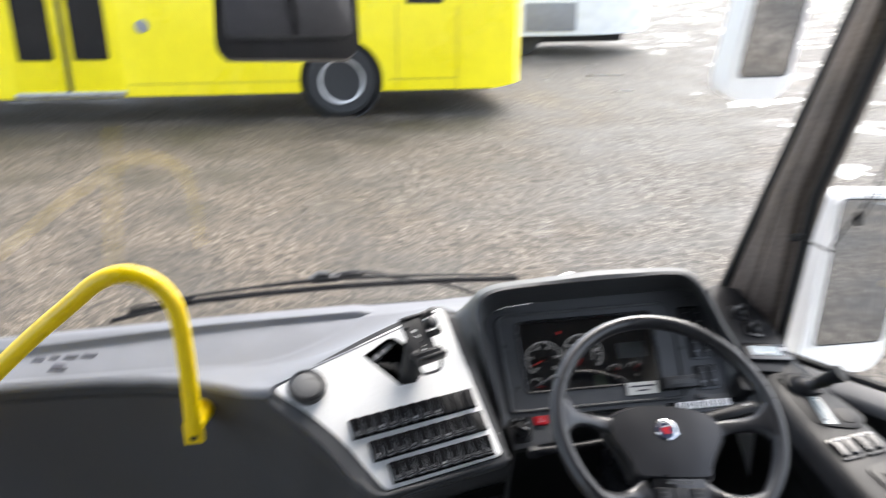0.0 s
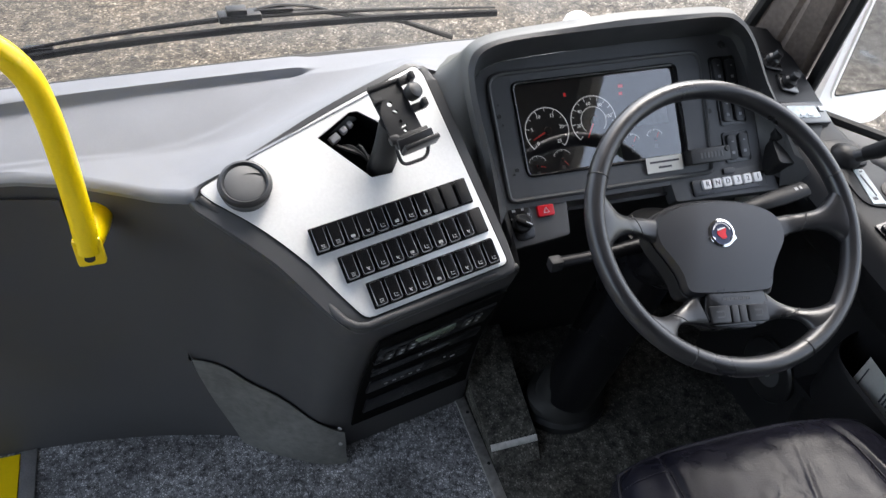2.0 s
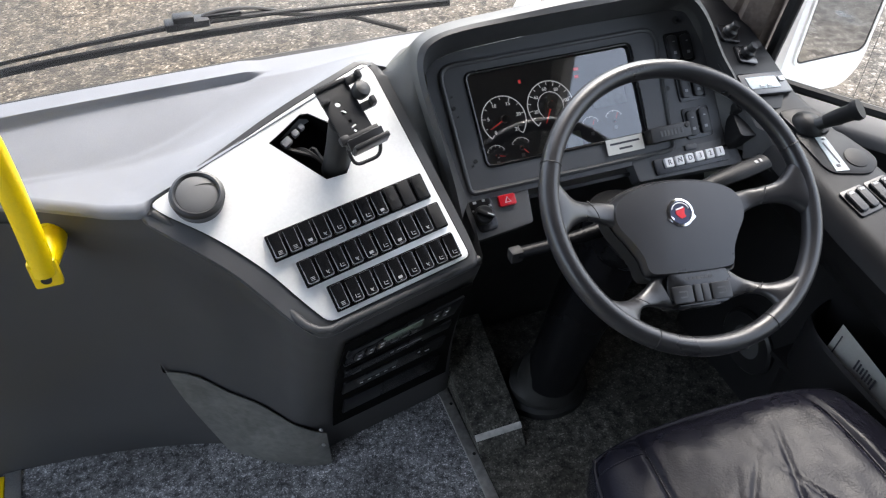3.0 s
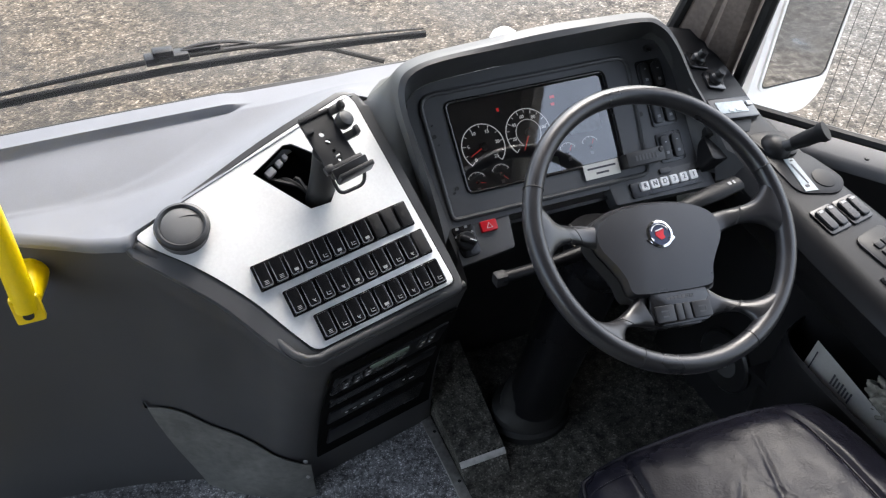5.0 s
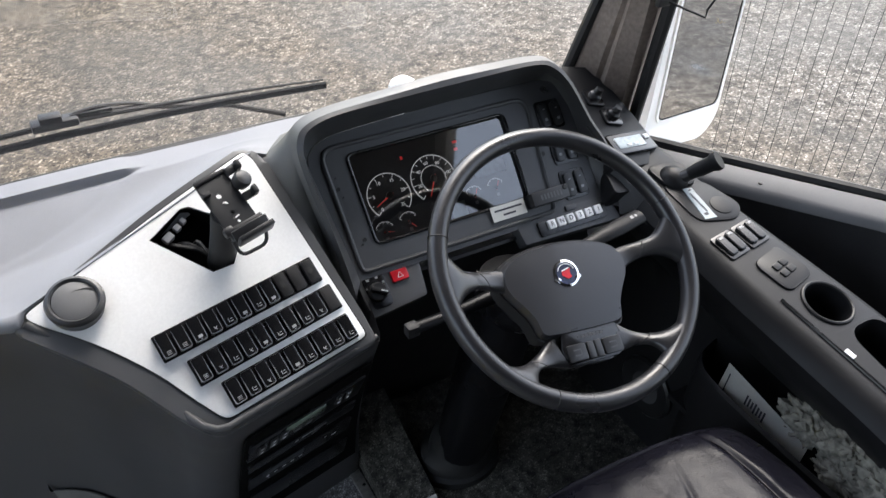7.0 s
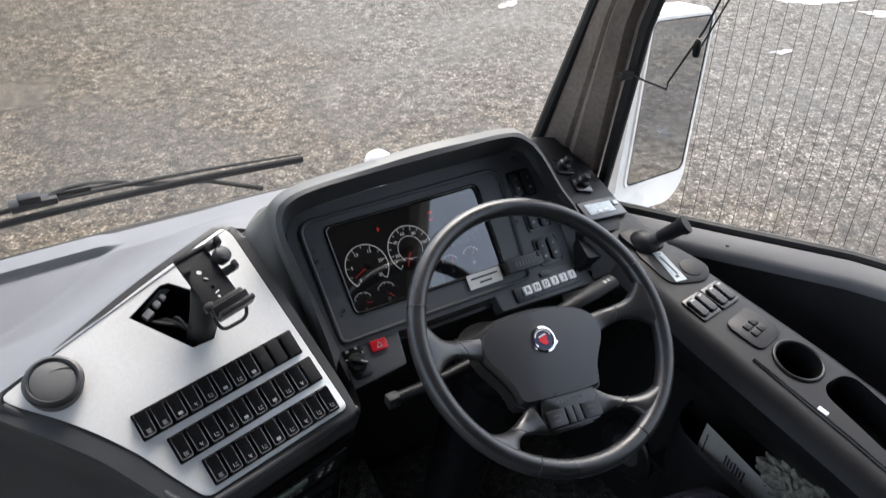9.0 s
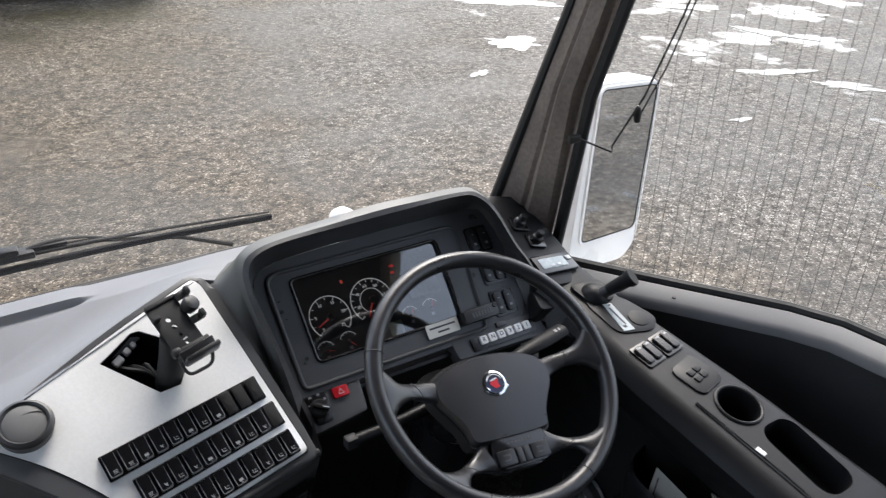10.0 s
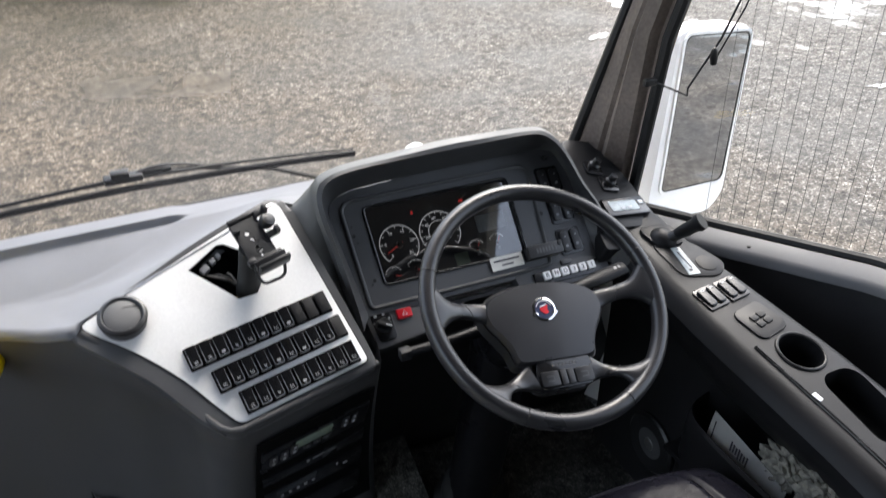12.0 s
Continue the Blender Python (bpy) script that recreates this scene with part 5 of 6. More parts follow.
PAD = [(x, y, 0) for x, y in PAD] + [(-x, y, 0) for x, y in PAD[1:-1][::-1]]
pad_line = smooth(PAD, 4, True)
rings = []
for k, z in ((0.985, -0.030), (1.0, -0.014), (0.995, -0.006), (0.975, -0.001), (0.94, 0.0), (0.85, 0.0), (0.7, 0.0), (0.5, 0.0), (0.3, 0.0), (0.1, 0.0)):
    dome = 0.0095 if k < 0.96 else 0.0
    rings.append([(p.x * k, -0.03 + (p.y + 0.03) * k, HUBZ + z + dome * (1 - 0.40 * (p.x * k / 0.11) ** 2 - 0.42 * ((p.y + 0.03) * k / 0.072) ** 2)) for p in pad_line])
part("hub_pad", loft(rings), M_WHEEL, whl)
part("pad_gap", loft([[(p.x * 1.022, -0.03 + (p.y + 0.03) * 1.03, HUBZ + z) for p in pad_line] for z in (-0.034, -0.0065)]), M_RUBBER, whl)
for sx in (-1, 1):
    part("print", bars([(sx * 0.083, -0.001, 0.008, 0.0016)], Matrix(), HUBZ + 0.0035), M_BLACK, whl)
part("lower_hub", prism(rounded([(-0.058, -0.088), (0.064, -0.088), (0.064, -0.130), (0.047, -0.148), (-0.037, -0.148), (-0.054, -0.130)], 0.010, 4), HUBZ - 0.034, HUBZ - 0.006, 0.006, None, 3), M_WHEEL, whl)
part("button_bar", prism(rounded([(-0.040, -0.096), (0.054, -0.096), (0.061, -0.124), (0.051, -0.145), (-0.037, -0.145), (-0.047, -0.124)], 0.007, 3), HUBZ - 0.01, HUBZ + 0.0025, 0.002), M_BLACKG, whl)
part("print", bars([(0.007 + 0.0065 * i, -0.107, 0.0055, 0.0045) for i in range(-3, 4)], Matrix(), HUBZ + 0.0024), M_HOOD, whl)
for x in (-0.024, 0.038):
    part("wheel_button", prism(rrect(0.032, 0.025, 0.003, 3, x, -0.129), HUBZ - 0.004, HUBZ + 0.0050, 0.0015), M_BLACK, whl)
    part("symbol", bars([(x, -0.125, 0.013, 0.0022), (x + 0.006, -0.129, 0.002, 0.008), (x, -0.133, 0.011, 0.0022)], Matrix(), HUBZ + 0.0050), M_HOOD, whl)
for x in (0.0005, 0.0135):
    part("centre_key", prism(rrect(0.012, 0.025, 0.002, 2, x, -0.129), HUBZ - 0.004, HUBZ + 0.0045, 0.001), M_BLACK, whl)
part("badge_rim", lathe([(0.012, 0.0), (0.021, 0.0), (0.021, 0.0018), (0.0175, 0.0030), (0.0175, 0.001)], 32, pose(-0.004, -0.012, HUBZ + 0.0088)), M_CHROME, whl)
part("badge_disc", lathe([(0.0175, 0), (0.017, 0.0016), (0.001, 0.0018)], 28, pose(-0.004, -0.012, HUBZ + 0.0088)), M_BLUE, whl)
part("badge_shape", prism(rounded([(-0.008, 0.006), (-0.002, 0.003), (0.002, 0.010), (0.009, 0.008), (0.006, -0.002), (0.009, -0.008), (0.0, -0.011), (-0.006, -0.006), (-0.010, -0.002)], 0.002, 2), 0.0, 0.0012, 0, pose(-0.004, -0.012, HUBZ + 0.0104) @ Matrix.Scale(0.85, 4)), M_RED, whl)
part("badge_ring", ribbon(arc(0.0145, 20, 160, 14), 0.0013, 0.0, 0.0014, pose(-0.004, -0.012, HUBZ + 0.0104)), M_PRINT, whl)
part("badge_bar", prism(rrect(0.013, 0.002, 0.0005, 1), 0.0, 0.0016, 0, pose(-0.005, -0.006, HUBZ + 0.0104, 0, 0, 15)), M_PRINT, whl)
for sx in (-1, 1):
    part("badge_tab", rbox(0.010, 0.008, 0.0025, 0.001, pose(-0.004 + sx * 0.0175, -0.020, HUBZ + 0.0096, 0, 0, sx * 40)), M_CHROME, whl)
# column, shroud and gaiter
col = thing("steering_column", "black steering column with shroud and floor gaiter", "steering column")
def col_ring(p, rx, ry, n=20):
    return [p + Vector((rx * math.cos(2 * math.pi * k / n), ry * math.sin(2 * math.pi * k / n), 0)) for k in range(n)]


part("shroud", loft([[WHEELM @ Vector((w * math.cos(a), h * math.sin(a) - 0.01, z)) for a in (2 * math.pi * k / 20 for k in range(20))] for w, h, z in ((0.07, 0.055, -0.05), (0.085, 0.062, -0.08), (0.085, 0.062, -0.14), (0.06, 0.05, -0.2))]), M_HUNG, col)
part("tube", loft([col_ring(Vector((0.0, 0.12 + 0.12 * k, 0.70 - 0.58 * k)), 0.062 - 0.004 * k, 0.062) for k in (0, 0.25, 0.5, 0.75, 1)]), M_HUNG, col)
part("gaiter", loft([col_ring(Vector((0.01, y, z)), r, r * 0.85) for y, z, r in ((0.236, 0.20, 0.062), (0.25, 0.14, 0.075), (0.255, 0.10, 0.078), (0.262, 0.085, 0.092), (0.265, 0.06, 0.09), (0.268, 0.052, 0.103), (0.27, FLOOR_Z, 0.105))]), M_RUBBER, col)
sl = thing("indicator_stalk", "black stubby stalk on the column's door side", "stalk")
part("stalk", tube([(-0.05, 0.06, 0.742), (-0.14, 0.052, 0.744), (-0.19, 0.047, 0.747), (-0.238, 0.044, 0.750)], [0.016, 0.011, 0.010, 0.010], 12, flat=0.8), M_HUNG, sl)
part("tip", rbox(0.020, 0.018, 0.020, 0.004, pose(-0.238, 0.044, 0.749)), M_CONS, sl)
sr = thing("wiper_stalk", "black flat stalk with a light symbol", "stalk")
part("stalk", tube([(0.06, 0.075, 0.752), (0.12, 0.080, 0.760), (0.18, 0.086, 0.765), (0.232, 0.092, 0.769)], [0.010, 0.013, 0.017, 0.016], 12, flat=0.65), M_CONS, sr)
part("symbol", bars([(-0.004, 0, 0.006, 0.006), (0.005, 0, 0.004, 0.006)], pose(0.212, 0.087, 0.7775, 10, -4, 5), 0.001), M_SILL, sr)

# ---- driver's side console ----
side = thing("side_console", "dark moulded side console with switches, cup holder and pocket", "console")
RIGHT = [(-1.0, 0.16), (-0.6, 0.15), (-0.4, 0.135), (-0.177, 0.098), (0.006, 0.058), (0.126, 0.030), (0.259, 0.012), (0.34, 0.0)]
LEFT = [(-1.0, -0.03), (-0.6, -0.045), (-0.35, -0.062), (-0.2, -0.080), (-0.05, -0.098), (0.06, -0.105), (0.17, -0.112), (0.34, -0.105)]
rows = []
for i in range(45):
    v = 0.34 - 1.30 * i / 44
    ur, ul = interp(v, RIGHT), interp(v, LEFT)
    back = 1 - sstep(-0.06, 0.05, v)
    top = [CONSOLE @ Vector((u, v, w)) for u, w in ((ur + 0.03, -0.03), (ur, -0.004), (ur - 0.012, 0.0), (ul + 0.030, 0.0), (ul + 0.012, -0.003), (ul, -0.013), (ul - 0.012, -0.032))]
    y = top[-1].y
    xl = top[-1].x
    zl = top[-1].z
    low = [Vector((xl + 0.004, y, zl - 0.03)), Vector((xl + 0.028, y, zl - 0.07)), Vector((xl + 0.055, y, zl - 0.115)),
           Vector((0.425 + 0.02 * back, y, 0.53)), Vector((0.43 + 0.025 * back, y, 0.45)), Vector((0.43 + 0.025 * back, y, 0.25)), Vector((0.43 + 0.02 * back, y, FLOOR_Z)), Vector((0.66, y, FLOOR_Z)), Vector((0.66, y, 0.3))]
    rows.append(top + low)
body = part("body", loft(rows), M_CONS, side, angle=45)
boolean_cut(body, lathe([(0.0405, -0.075), (0.0425, 0.03)], 32, CONSOLE @ pose(0.028, -0.168, 0)))
boolean_cut(body, prism(rrect(0.085, 0.16, 0.03, 5, 0.055, -0.305), -0.06, 0.03, 0, CONSOLE))
LIP = smooth([(0.452, 0.010, 0), (0.420, 0.004, 0), (0.385, -0.008, 0), (0.358, -0.034, 0), (0.345, -0.08, 0), (0.340, -0.2, 0), (0.342, -0.4, 0), (0.350, -0.7, 0)], 6)
part("pocket_front", sheet([[(p.x + o, p.y, z) for p in LIP] for o, z in ((-0.012, FLOOR_Z), (-0.010, 0.30), (-0.006, 0.43), (-0.001, 0.447), (0.006, 0.452), (0.012, 0.446), (0.014, 0.42))], 0.004), M_CONS, side)
part("pocket_floor", rbox(0.115, 0.70, 0.012, 0.0, pose(0.400, -0.345, 0.335)), M_CONS, side)
part("cup_rim", tube([(0.044 * math.cos(radians(a)), 0.044 * math.sin(radians(a)), 0) for a in range(0, 360, 10)], 0.0035, 8, True, CONSOLE @ pose(0.028, -0.168, 0.001)), M_CONS, side)
part("edge_trim", tube([CONSOLE @ Vector((interp(v, LEFT) + 0.040, v, 0.0015)) for v in (-0.13, -0.18, -0.24, -0.32, -0.42, -0.6)], 0.0035, 8), M_BLACKG, side)
part("chip", rbox(0.010, 0.018, 0.004, 0.001, CONSOLE @ pose(-0.026, -0.262, 0.004, 0, 0, 10)), M_PRINT, side)
# raised front block with mirror joysticks and the tachograph
FB = pose(0.369, 0.305, 0.782, 22, 13, 0)
part("front_block", prism(rounded([(-0.080, -0.080), (0.090, -0.066), (0.070, 0.06), (0.040, 0.19), (-0.060, 0.19), (-0.085, 0.05)], 0.015, 4), -0.06, 0.0, 0.006, FB, 3), M_CONS, side)
part("step_block", prism(rounded([(-0.086, -0.125), (0.095, -0.115), (0.095, -0.06), (-0.082, -0.07)], 0.01, 3), -0.06, -0.014, 0.004, FB, 2), M_CONS, side)
for x, y in ((-0.018, 0.098), (0.0, 0.048)):
    part("joystick_base", prism(rrect(0.044, 0.040, 0.006, 3), 0, 0.006, 0.002, FB @ pose(x, y, 0, 0, 0, -6)), M_BLACKG, side)
    part("joystick", lathe([(0.014, 0.005), (0.013, 0.014), (0.009, 0.018), (0.0085, 0.026), (0.0075, 0.029), (0.001, 0.029)], 20, FB @ pose(x + 0.002, y + 0.002, 0)), M_BLACK, side)
part("tachograph", prism(rrect(0.120, 0.048, 0.004, 3), -0.002, 0.010, 0.002, FB @ pose(0.006, -0.022, 0, 0, 0, 7)), M_BLACKG, side, "small clock unit with a pale display")
part("display", prism(rrect(0.080, 0.026, 0.002, 2), 0.009, 0.0112, 0.0004, FB @ pose(0.0, -0.022, 0, 0, 0, 7)), M_LCD, side)
part("key", rbox(0.014, 0.010, 0.003, 0.001, FB @ pose(0.052, -0.010, 0.011, 0, 0, 7)), M_PRINT, side)
part("key", rbox(0.012, 0.005, 0.002, 0.0005, FB @ pose(-0.008, -0.031, 0.012, 0, 0, 7)), M_PRINT, side)
part("key", rbox(0.012, 0.005, 0.002, 0.0005, FB @ pose(0.012, -0.028, 0.012, 0, 0, 7)), M_PRINT, side)
# hand brake valve
hb = thing("parking_brake_lever", "black parking brake lever on a round base", "lever", CONSOLE)
part("base", prism(rounded([(-0.068, 0.225), (-0.058, 0.160), (0.006, 0.150), (0.014, 0.215)], 0.02, 4), 0, 0.008, 0.003), M_CONS, hb)
part("boot", lathe([(0.030, 0.004), (0.028, 0.011), (0.020, 0.019), (0.012, 0.023), (0.001, 0.024)], 24, pose(-0.030, 0.180, 0)), M_CONS, hb)
part("lever", tube([(-0.027, 0.170, 0.012), (-0.012, 0.160, 0.030), (0.000, 0.148, 0.046)], [0.012, 0.012, 0.012], 12), M_BLACK, hb)
part("grip", tube([(-0.016, 0.162, 0.028), (-0.006, 0.152, 0.046), (0.003, 0.142, 0.064), (0.006, 0.139, 0.070), (0.010, 0.136, 0.077)], [0.012, 0.0145, 0.015, 0.019, 0.0185], 14), M_CONS, hb)
part("label_plate", prism(rounded([(-0.066, 0.176), (0.020, 0.160), (0.052, 0.075), (0.020, 0.048), (-0.060, 0.070)], 0.022, 4), 0, 0.003, 0.001), M_CONS, hb)
part("label", prism([(-0.034, 0.150), (-0.014, 0.146), (-0.020, 0.066), (-0.046, 0.070)], 0.003, 0.0042), M_LCD, hb, "pale blue label with small print")
part("print", bars([(-0.028, 0.11, 0.003, 0.05), (-0.034, 0.080, 0.008, 0.006), (-0.022, 0.142, 0.006, 0.003)], Matrix(), 0.0045), M_INK, hb)
part("cap", lathe([(0.022, 0.003), (0.022, 0.0042), (0.020, 0.0048), (0.001, 0.0048)], 28, pose(0.012, 0.088, 0)), M_CONS, hb)
# two pairs of rockers and the window switch
for cx, cy in ((-0.045, 0.003), (0.012, 0.010)):
    part("switch_frame", prism(rrect(0.052, 0.056, 0.005, 3), -0.001, 0.004, 0.0012, CONSOLE @ pose(cx, cy, 0, 0, 0, 8)), M_BLACKG, side)
    for dx in (-0.0125, 0.0125):
        rb = prism(rrect(0.020, 0.044, 0.007, 4), 0.002, 0.010, 0.003, None, 3)
        for v in rb.verts:
            v.co.z += 0.05 * v.co.y if v.co.z > 0.005 else 0
        rb.transform(CONSOLE @ pose(cx, cy, 0, 0, 0, 8) @ pose(dx, 0, 0))
        part("rocker", rb, M_BLACKG, side)
        part("symbol", bars([(dx, 0.016, 0.010, 0.005)], CONSOLE @ pose(cx, cy, 0.0095, 0, 0, 8), 0.0018), M_SILL, side)
part("window_switch_plate", prism(rrect(0.078, 0.078, 0.016, 5), -0.001, 0.004, 0.0015, CONSOLE @ pose(0.009, -0.078, 0, 0, 0, 12)), M_CONS, side)
for dx, dy in ((-0.010, 0.008), (0.010, 0.008), (-0.010, -0.009), (0.010, -0.009)):
    part("key", prism(rrect(0.017, 0.014, 0.003, 3), 0.003, 0.0075, 0.002, CONSOLE @ pose(0.009, -0.078, 0, 0, 0, 12) @ pose(dx, dy, 0)), M_CONS, side)
spk = thing("speaker", "round black speaker grille in the footwell wall", "speaker", pose(0.428, 0.125, 0.20, 0, -90, 0))
part("ring", lathe([(0.060, 0), (0.078, 0), (0.078, 0.006), (0.072, 0.011), (0.063, 0.008)], 36), M_BLACK, spk)
part("grille", lathe([(0.064, 0.002), (0.060, 0.006), (0.02, 0.010), (0.001, 0.010)], 32), M_HOOD, spk)
part("badge", lathe([(0.016, 0.010), (0.014, 0.013), (0.001, 0.013)], 20), M_STEEL, spk)

# things in the pocket
pap = thing("booklet", "folded white paper booklet standing in the console pocket", "paper")
bk = loft([[(0.362, -0.080, 0.36), (0.366, -0.15, 0.355), (0.370, -0.22, 0.35), (0.374, -0.27, 0.345)], [(0.364, -0.078, 0.43), (0.368, -0.15, 0.425), (0.371, -0.22, 0.42), (0.375, -0.27, 0.41)], [(0.372, -0.080, 0.497), (0.373, -0.15, 0.485), (0.376, -0.22, 0.470), (0.380, -0.27, 0.455)]], False, False)
bmesh.ops.solidify(bk, geom=bk.faces[:], thickness=0.004)
part("sheet", bk, M_PAPER, pap)
for i in range(7):
    part("print", rbox(0.0006, 0.0035, 0.024 - 0.004 * (i % 3), 0, pose(0.3672, -0.140 - 0.007 * i, 0.456 - 0.001 * i, 0, 4, 0)), M_INK, pap)
part("print", rbox(0.0006, 0.0025, 0.05, 0, pose(0.3650, -0.092, 0.455, 0, 6, 0)), M_INK, pap)


def rag(name, label, c, size, seed):
    rnd = random.Random(seed)
    bm = bmesh.new()
    bmesh.ops.create_icosphere(bm, subdivisions=5, radius=1)
    off = Vector((rnd.uniform(0, 9), rnd.uniform(0, 9), rnd.uniform(0, 9)))
    for v in bm.verts:
        d = v.co.normalized()
        n = abs(noise.noise(d * 1.6 + off)) * 0.9 + abs(noise.noise(d * 3.7 + off)) * 0.75 + abs(noise.noise(d * 7 + off)) * 0.28
        v.co = Vector((d.x * size[0], d.y * size[1], d.z * size[2])) * (0.55 + 0.62 * n)
    bm.transform(Matrix.Translation(c))
    return solo(name, bm, M_CLOTH, label, "cloth", angle=60)


rag("rag", "crumpled grey-white cleaning cloth in the console pocket", (0.402, -0.245, 0.480), (0.034, 0.060, 0.05), 3)
rag("rag", "crumpled grey-white cleaning cloth on the pile in the pocket", (0.408, -0.315, 0.495), (0.034, 0.055, 0.055), 8)
rag("rag", "crumpled grey-white cleaning cloth deep in the pocket", (0.400, -0.40, 0.475), (0.034, 0.065, 0.05), 12)
rag("rag", "crumpled grey-white cleaning cloth at the pocket's edge", (0.385, -0.33, 0.445), (0.026, 0.05, 0.04), 21)

# ---- driver's seat ----
seat = thing("driver_seat", "black leather driver's seat cushion with creases and piping", "seat", pose(0.052, -0.42, 0.0, 0, 0, -2))
SW, SD = 0.250, 0.285


def seat_top(u, v):
    """Height of the cushion; u and v run from -1 to 1 across it and from back to front."""
    edge = (1 - abs(u) ** 7) * (1 - max(0, v) ** 9)
    z = 0.452 + 0.048 * max(0.0, edge) ** 0.45
    z += 0.010 * abs(u) ** 2.5 - 0.012 * sstep(0.3, 1.0, v) + 0.006 * (1 - abs(u)) * (1 - abs(v))
    bol = abs(abs(u) - 0.66)
    z -= 0.006 * math.exp(-(bol / 0.022) ** 2)
    x, y = u * SW, v * SD
    z += 0.004 * noise.noise(Vector((x * 9, y * 7, 1.3))) + 0.0022 * noise.noise(Vector((x * 30, y * 22, 4.1)))
    for cx, cy, an, ln in ((0.03, 0.12, 70, 0.10), (0.06, 0.06, 115, 0.09), (-0.06, 0.10, 50, 0.07), (0.01, -0.02, 85, 0.12), (-0.11, 0.05, 60, 0.08)):
        ca, sa = math.cos(radians(an)), math.sin(radians(an))
        du, dv = (x - cx) * ca + (y - cy) * sa, -(x - cx) * sa + (y - cy) * ca
        z -= 0.0042 * math.exp(-(dv / 0.004) ** 2) * math.exp(-(du / ln) ** 2) - 0.0012 * math.exp(-(dv / 0.016) ** 2) * math.exp(-(du / ln) ** 2)
    return z


def seat_xy(u, v):
    k = 1 - 0.10 * max(0, v) ** 4
    corner = 0.055 * (abs(u) ** 4) * (max(0, v) ** 3)
    return u * SW * k, v * SD * (1 - corner) - 0.01 * (abs(u) ** 2) * max(0, v)


NU, NV = 110, 110
rows = []
for j in range(NV + 1):
    v = -1 + 2 * j / NV
    row = []
    for i in range(NU + 1):
        u = -1 + 2 * i / NU
        x, y = seat_xy(u, v)
        row.append((x, y, seat_top(u, v)))
    rows.append(row)
part("cushion", loft(rows, False, False), M_LEATHER, seat, angle=80)
rimp = [seat_xy(-1, -1 + 0.1 * i) for i in range(21)] + [seat_xy(-1 + 0.1 * i, 1) for i in range(1, 21)] + [seat_xy(1, 1 - 0.1 * i) for i in range(1, 21)]
part("side_band", loft([[(x, y, 0.455) for x, y in rimp], [(x * 1.012, y * 1.008, 0.43) for x, y in rimp], [(x * 1.0, y * 1.0, 0.37) for x, y in rimp], [(x * 0.97, y * 0.97, 0.345) for x, y in rimp]], False, False), M_LEATHER, seat)
part("piping", tube([(x, y, 0.4545) for x, y in rimp], 0.0042, 8), M_LEATHER, seat)
for s in (-1, 1):
    part("seam", tube([(*seat_xy(s * 0.66, v), seat_top(s * 0.66, v) + 0.001) for v in (-1 + 0.05 * k for k in range(38))], 0.0016, 6), M_LEATHER, seat)
part("seam", tube([(*seat_xy(u, 0.86 - 0.05 * (1 - u * u)), seat_top(u, 0.86 - 0.05 * (1 - u * u)) + 0.0004) for u in (-0.98 + 0.02 * k for k in range(17))], 0.0014, 6), M_LEATHER, seat)
part("base", prism(rrect(0.40, 0.44, 0.04, 4), FLOOR_Z, 0.35, 0.01), M_BLACK, seat)

# ---- footwell: threshold strip, foot rest ramp, entrance edge ----
st = thing("threshold_strip", "scuffed aluminium floor strip with screws", "floor strip")
part("strip", prism([(-0.226, -0.9), (-0.198, -0.9), (-0.207, 0.345), (-0.231, 0.345)], FLOOR_Z, FLOOR_Z + 0.006, 0.002), mat("scuffed_floor_strip", (0.36, 0.35, 0.33), 0.45, metal=0.5, grain=80, vary=0.2, bump=0.15, bump_scale=200, big=15, stain=0.3), st)
for y in (0.30, 0.16, 0.02, -0.14, -0.3):
    part("screw", lathe([(0.004, 0), (0.003, 0.0015), (0.001, 0.0015)], 10, pose(-0.214, y, FLOOR_Z + 0.006)), M_RUBBER, st)
fr = thing("foot_ramp", "speckled vinyl covered foot ramp with a worn metal nosing", "foot rest")
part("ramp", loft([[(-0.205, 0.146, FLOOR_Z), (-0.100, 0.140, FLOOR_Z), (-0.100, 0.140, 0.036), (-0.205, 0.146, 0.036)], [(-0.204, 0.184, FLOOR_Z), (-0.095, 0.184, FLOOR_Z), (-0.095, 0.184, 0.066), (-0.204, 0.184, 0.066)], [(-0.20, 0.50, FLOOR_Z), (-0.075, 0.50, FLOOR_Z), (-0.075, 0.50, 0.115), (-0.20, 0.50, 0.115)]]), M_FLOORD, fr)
part("nosing", rbox(0.110, 0.015, 0.004, 0.0015, pose(-0.150, 0.178, 0.063, 38)), mat("bright_worn_nosing", (0.62, 0.61, 0.58), 0.4, metal=0.4, grain=90, vary=0.15, bump=0.1, bump_scale=200, big=20, stain=0.2), fr)
step = thing("step_edge", "aluminium step edge with a yellow safety strip", "step nosing")
part("aluminium_strip", prism([(-1.163, -0.9), (-1.132, -0.9), (-1.132, 0.452), (-1.163, 0.452)], FLOOR_Z, FLOOR_Z + 0.006, 0.002), M_STEEL, step)
part("yellow_strip", prism([(-1.235, -0.9), (-1.165, -0.9), (-1.165, 0.447), (-1.235, 0.447)], FLOOR_Z, FLOOR_Z + 0.005, 0.001), M_YELLOW, step)

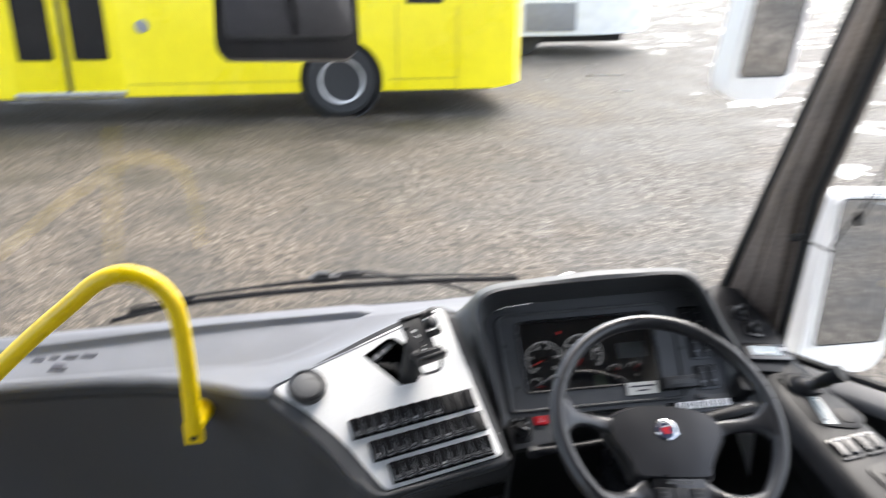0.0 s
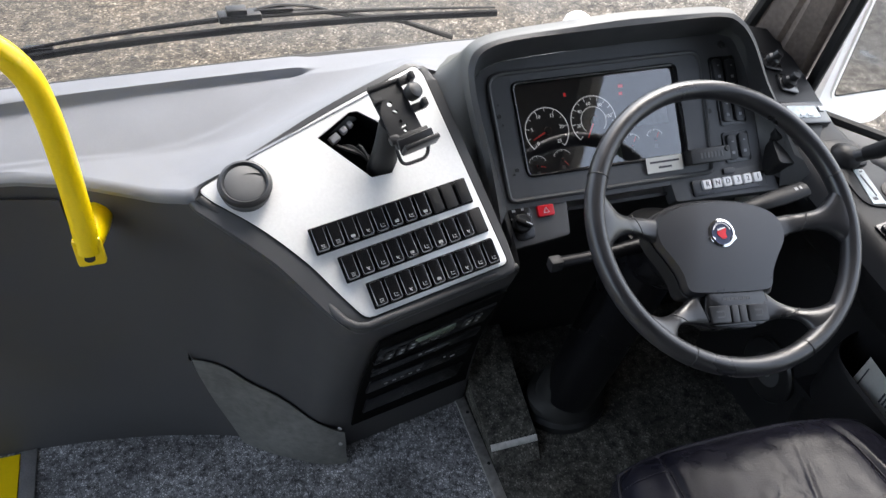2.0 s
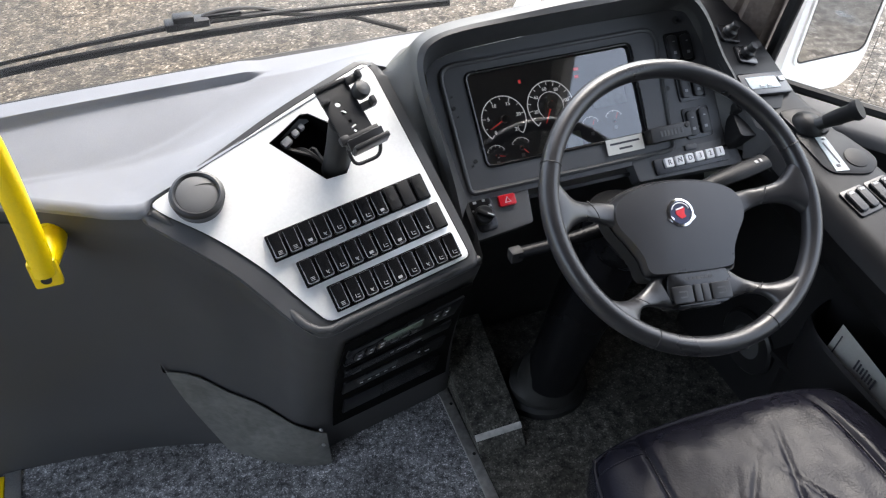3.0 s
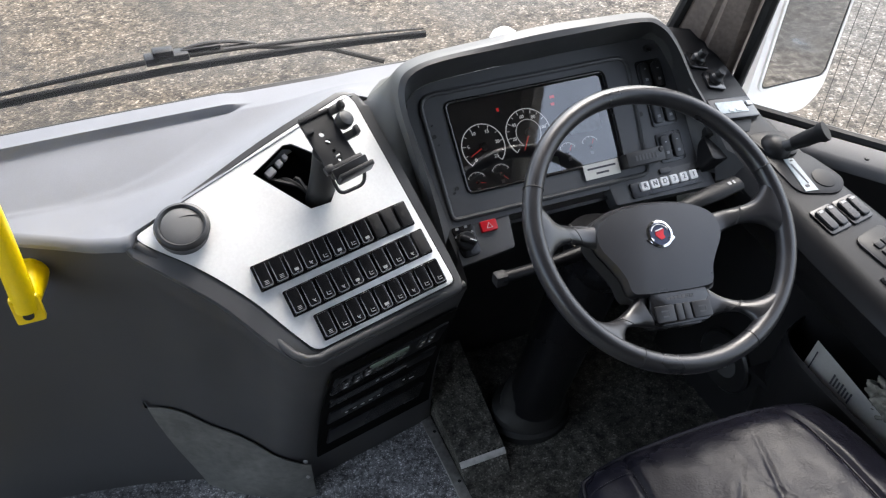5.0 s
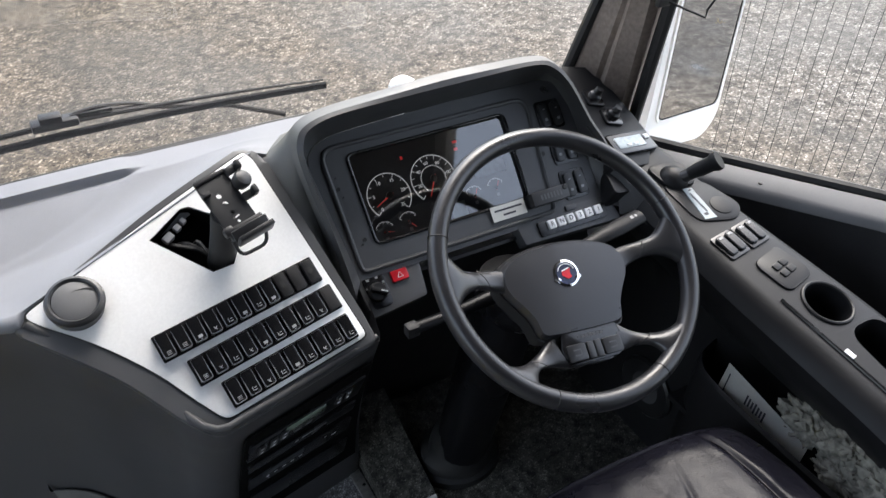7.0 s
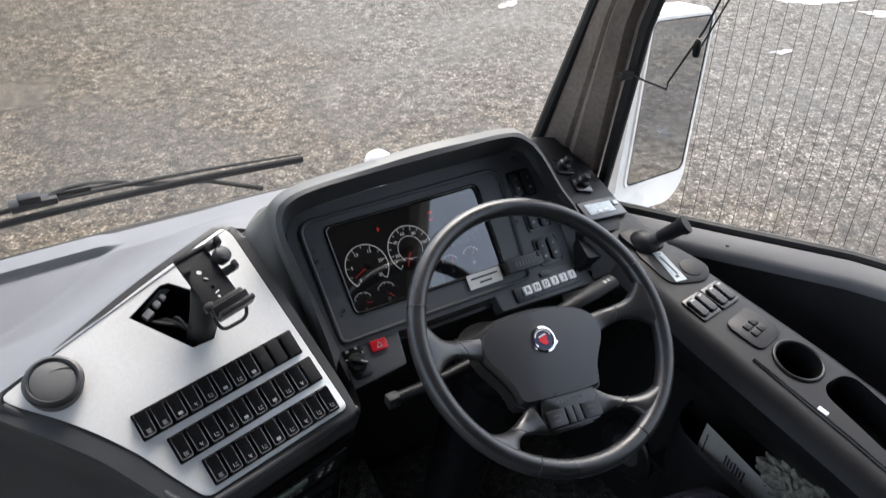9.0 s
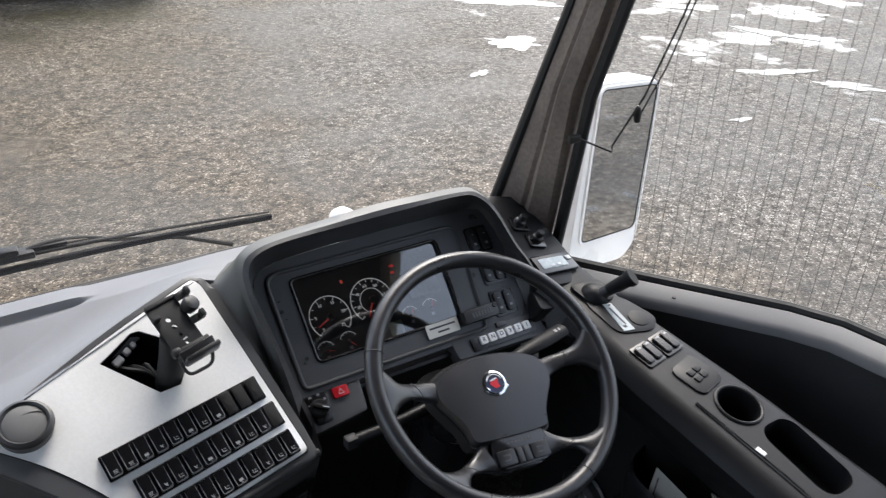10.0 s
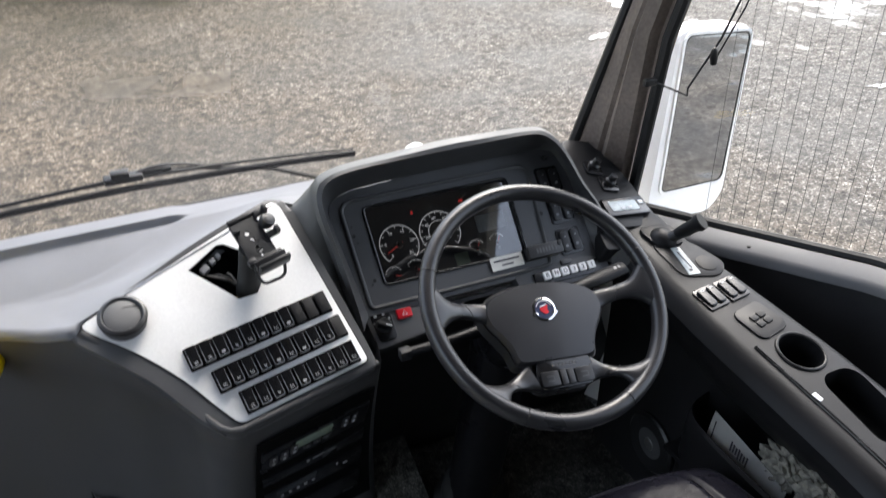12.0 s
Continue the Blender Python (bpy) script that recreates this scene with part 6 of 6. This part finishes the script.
# ---- yellow handrail ----
hr = thing("handrail", "bent yellow painted steel handrail bolted to the dashboard front", "handrail")
HRP = [(-0.8785, 0.722), (-0.876, 0.80), (-0.8755, 0.88), (-0.878, 0.955), (-0.888, 1.010), (-0.917, 1.050), (-0.963, 1.069), (-1.010, 1.058), (-1.060, 1.020), (-1.172, 0.928), (-1.357, 0.757), (-1.52, 0.612), (-1.68, 0.47)]
part("rail", tube(smooth([(x, 0.26, z) for x, z in HRP], 6), 0.0172, 16), M_YELLOW, hr)
part("flattened_end", rbox(0.040, 0.014, 0.050, 0.006, pose(-0.878, 0.258, 0.722)), M_YELLOW, hr)
part("bolt_hole", lathe([(0.0075, 0), (0.0075, 0.002), (0.001, 0.0015)], 16, pose(-0.879, 0.2512, 0.714, 90)), M_RUBBER, hr)
part("stand_off", tube([(-0.872, 0.262, 0.735), (-0.866, 0.300, 0.735), (-0.862, 0.345, 0.735)], [0.016, 0.020, 0.022], 16), M_YELLOW, hr)

# ---- yellow city bus across the yard ----
YB = pose(0, 9.6, GROUND_Z)
yb = thing("yellow_bus", "bright yellow city bus parked across the yard", "bus", YB)
prof = [(0, 0.355), (0.0, 1.0), (0.0, 1.45), (0.06, 2.6), (0.16, 2.82), (0.4, 2.9), (2.1, 2.9), (2.34, 2.82), (2.5, 1.45), (2.5, 0.355)]
xs2 = [-9.6, -9.5, -6.0, -3.0, 0.0, 1.44, 2.0, 2.28, 2.42]
ins = [0.25, 0.0, 0.0, 0.0, 0.0, 0.0, 0.02, 0.10, 0.30]
rings = [[(x, y + (k if y < 1.25 else -k), z + 0.04 * (1 if k > 0.05 and z < 0.5 else 0)) for y, z in prof] for x, k in zip(xs2, ins)]
ybody = part("body", loft(rings), M_BUSY, yb)
for wx in (-0.14, -5.75):
    boolean_cut(ybody, lathe([(0.56, -0.4), (0.56, 0.5)], 32, pose(wx, 0, 0.50, 90)))
    w = part("wheel", lathe([(0.30, -0.13), (0.42, -0.15), (0.475, -0.12), (0.49, -0.05), (0.49, 0.05), (0.475, 0.12), (0.42, 0.15), (0.30, 0.13)], 40, pose(wx, 0.16, 0.49, 90)), M_TYRE, yb)
    part("rim", lathe([(0.001, 0.07), (0.10, 0.07), (0.105, 0.12), (0.13, 0.12), (0.16, 0.085), (0.24, 0.095), (0.27, 0.13), (0.30, 0.150), (0.31, 0.13), (0.31, 0.0)], 36, pose(wx, 0.16, 0.49, 90)), M_RIM, w)
    part("wheel_nut", merge(*[lathe([(0.018, 0), (0.016, 0.03), (0.001, 0.03)], 8, pose(wx, 0.16, 0.49, 90) @ pose(0.19 * math.cos(2 * math.pi * k / 10), 0.19 * math.sin(2 * math.pi * k / 10), 0.05)) for k in range(10)]), M_RIM, w)
    part("arch_lining", lathe([(0.55, -0.38), (0.55, -0.02), (0.53, -0.02), (0.53, -0.36)], 32, pose(wx, 0, 0.50, 90)), M_HEDGE, yb)
part("underbody", rbox(11.2, 2.0, 0.25, 0, pose(-3.6, 1.3, 0.42)), M_HEDGE, yb)
for x0, x1 in ((-9.3, -7.0), (-2.7, -1.5), (-1.44, -0.2), (-0.14, 1.2)):
    part("window", prism(rrect(x1 - x0, 1.0, 0.06, 4), -0.006, 0.006, 0, pose((x0 + x1) / 2, -0.004 + 0.012, 2.08, 90 + 2.5)), M_DARKGLASS, yb)
part("engine_grille", prism(rrect(0.5, 0.06, 0.02, 3), -0.004, 0.006, 0, pose(1.0, -0.002, 1.53, 90)), M_DARKGLASS, yb)
part("panel_joint", merge(rbox(0.012, 0.006, 1.1, 0, pose(1.45, -0.001, 0.92)), rbox(0.010, 0.006, 1.1, 0, pose(0.62, -0.001, 0.95)), rbox(2.2, 0.006, 0.010, 0, pose(-1.8, -0.001, 0.51)), rbox(0.95, 0.006, 0.010, 0, pose(0.98, -0.001, 0.51))), mat("panel_gap", (0.35, 0.27, 0.01), 0.6), yb)
dr = part("door", rbox(1.30, 0.05, 2.2, 0.01, pose(-3.60, 0.015, 1.53)), M_BUSY, yb, "yellow folding doors with dark glass")
for x in (-3.93, -3.27):
    part("pane", rbox(0.42, 0.02, 1.65, 0.03, pose(x - 0.02, -0.012, 1.66)), M_DARKGLASS, dr)
part("door_seal", merge(rbox(0.06, 0.03, 2.2, 0.005, pose(-3.60, -0.014, 1.53))), M_RUBBER, dr)
part("step_sill", rbox(1.34, 0.06, 0.07, 0.01, pose(-3.60, -0.01, 0.40)), M_STEEL, yb)
part("reflector", lathe([(0.085, 0), (0.08, 0.02), (0.001, 0.026)], 24, pose(-2.64, 0, 1.24, 90)), M_SILL, yb)
# ---- white coach behind it ----
wb = thing("white_coach", "white coach parked beyond the yellow bus", "bus", pose(3.2, 16.0, GROUND_Z, 0, 0, 3))
prof = [(0, 0.45), (0.0, 1.2), (0.05, 2.9), (0.3, 3.2), (2.2, 3.2), (2.5, 1.2), (2.5, 0.45)]
rings = [[(x, y + (k if y < 1.25 else -k), z + 0.06 * k) for y, z in prof] for x, k in ((-6, 0.1), (-5.9, 0), (2.2, 0), (3.0, 0.05), (4.0, 0.35), (4.35, 0.8))]
part("body", loft(rings), M_WHITE, wb)
part("window_band", prism(rrect(7.6, 0.95, 0.08, 4), -0.01, 0.012, 0, pose(-1.9, 0.02, 2.2, 88)), M_DARKGLASS, wb)
part("lower_panel", rbox(1.2, 0.02, 0.6, 0.03, pose(1.6, -0.004, 0.85)), M_SILL, wb)
part("underbody", rbox(9.4, 2.1, 0.35, 0, pose(-1.2, 1.4, 0.45)), M_HEDGE, wb)
for wx in (-3.0, 1.0):
    part("wheel", lathe([(0.30, -0.13), (0.47, -0.15), (0.50, -0.05), (0.50, 0.05), (0.47, 0.15), (0.30, 0.13), (0.1, 0.05)], 32, pose(wx, 0.3, 0.50, 90)), M_TYRE, wb)
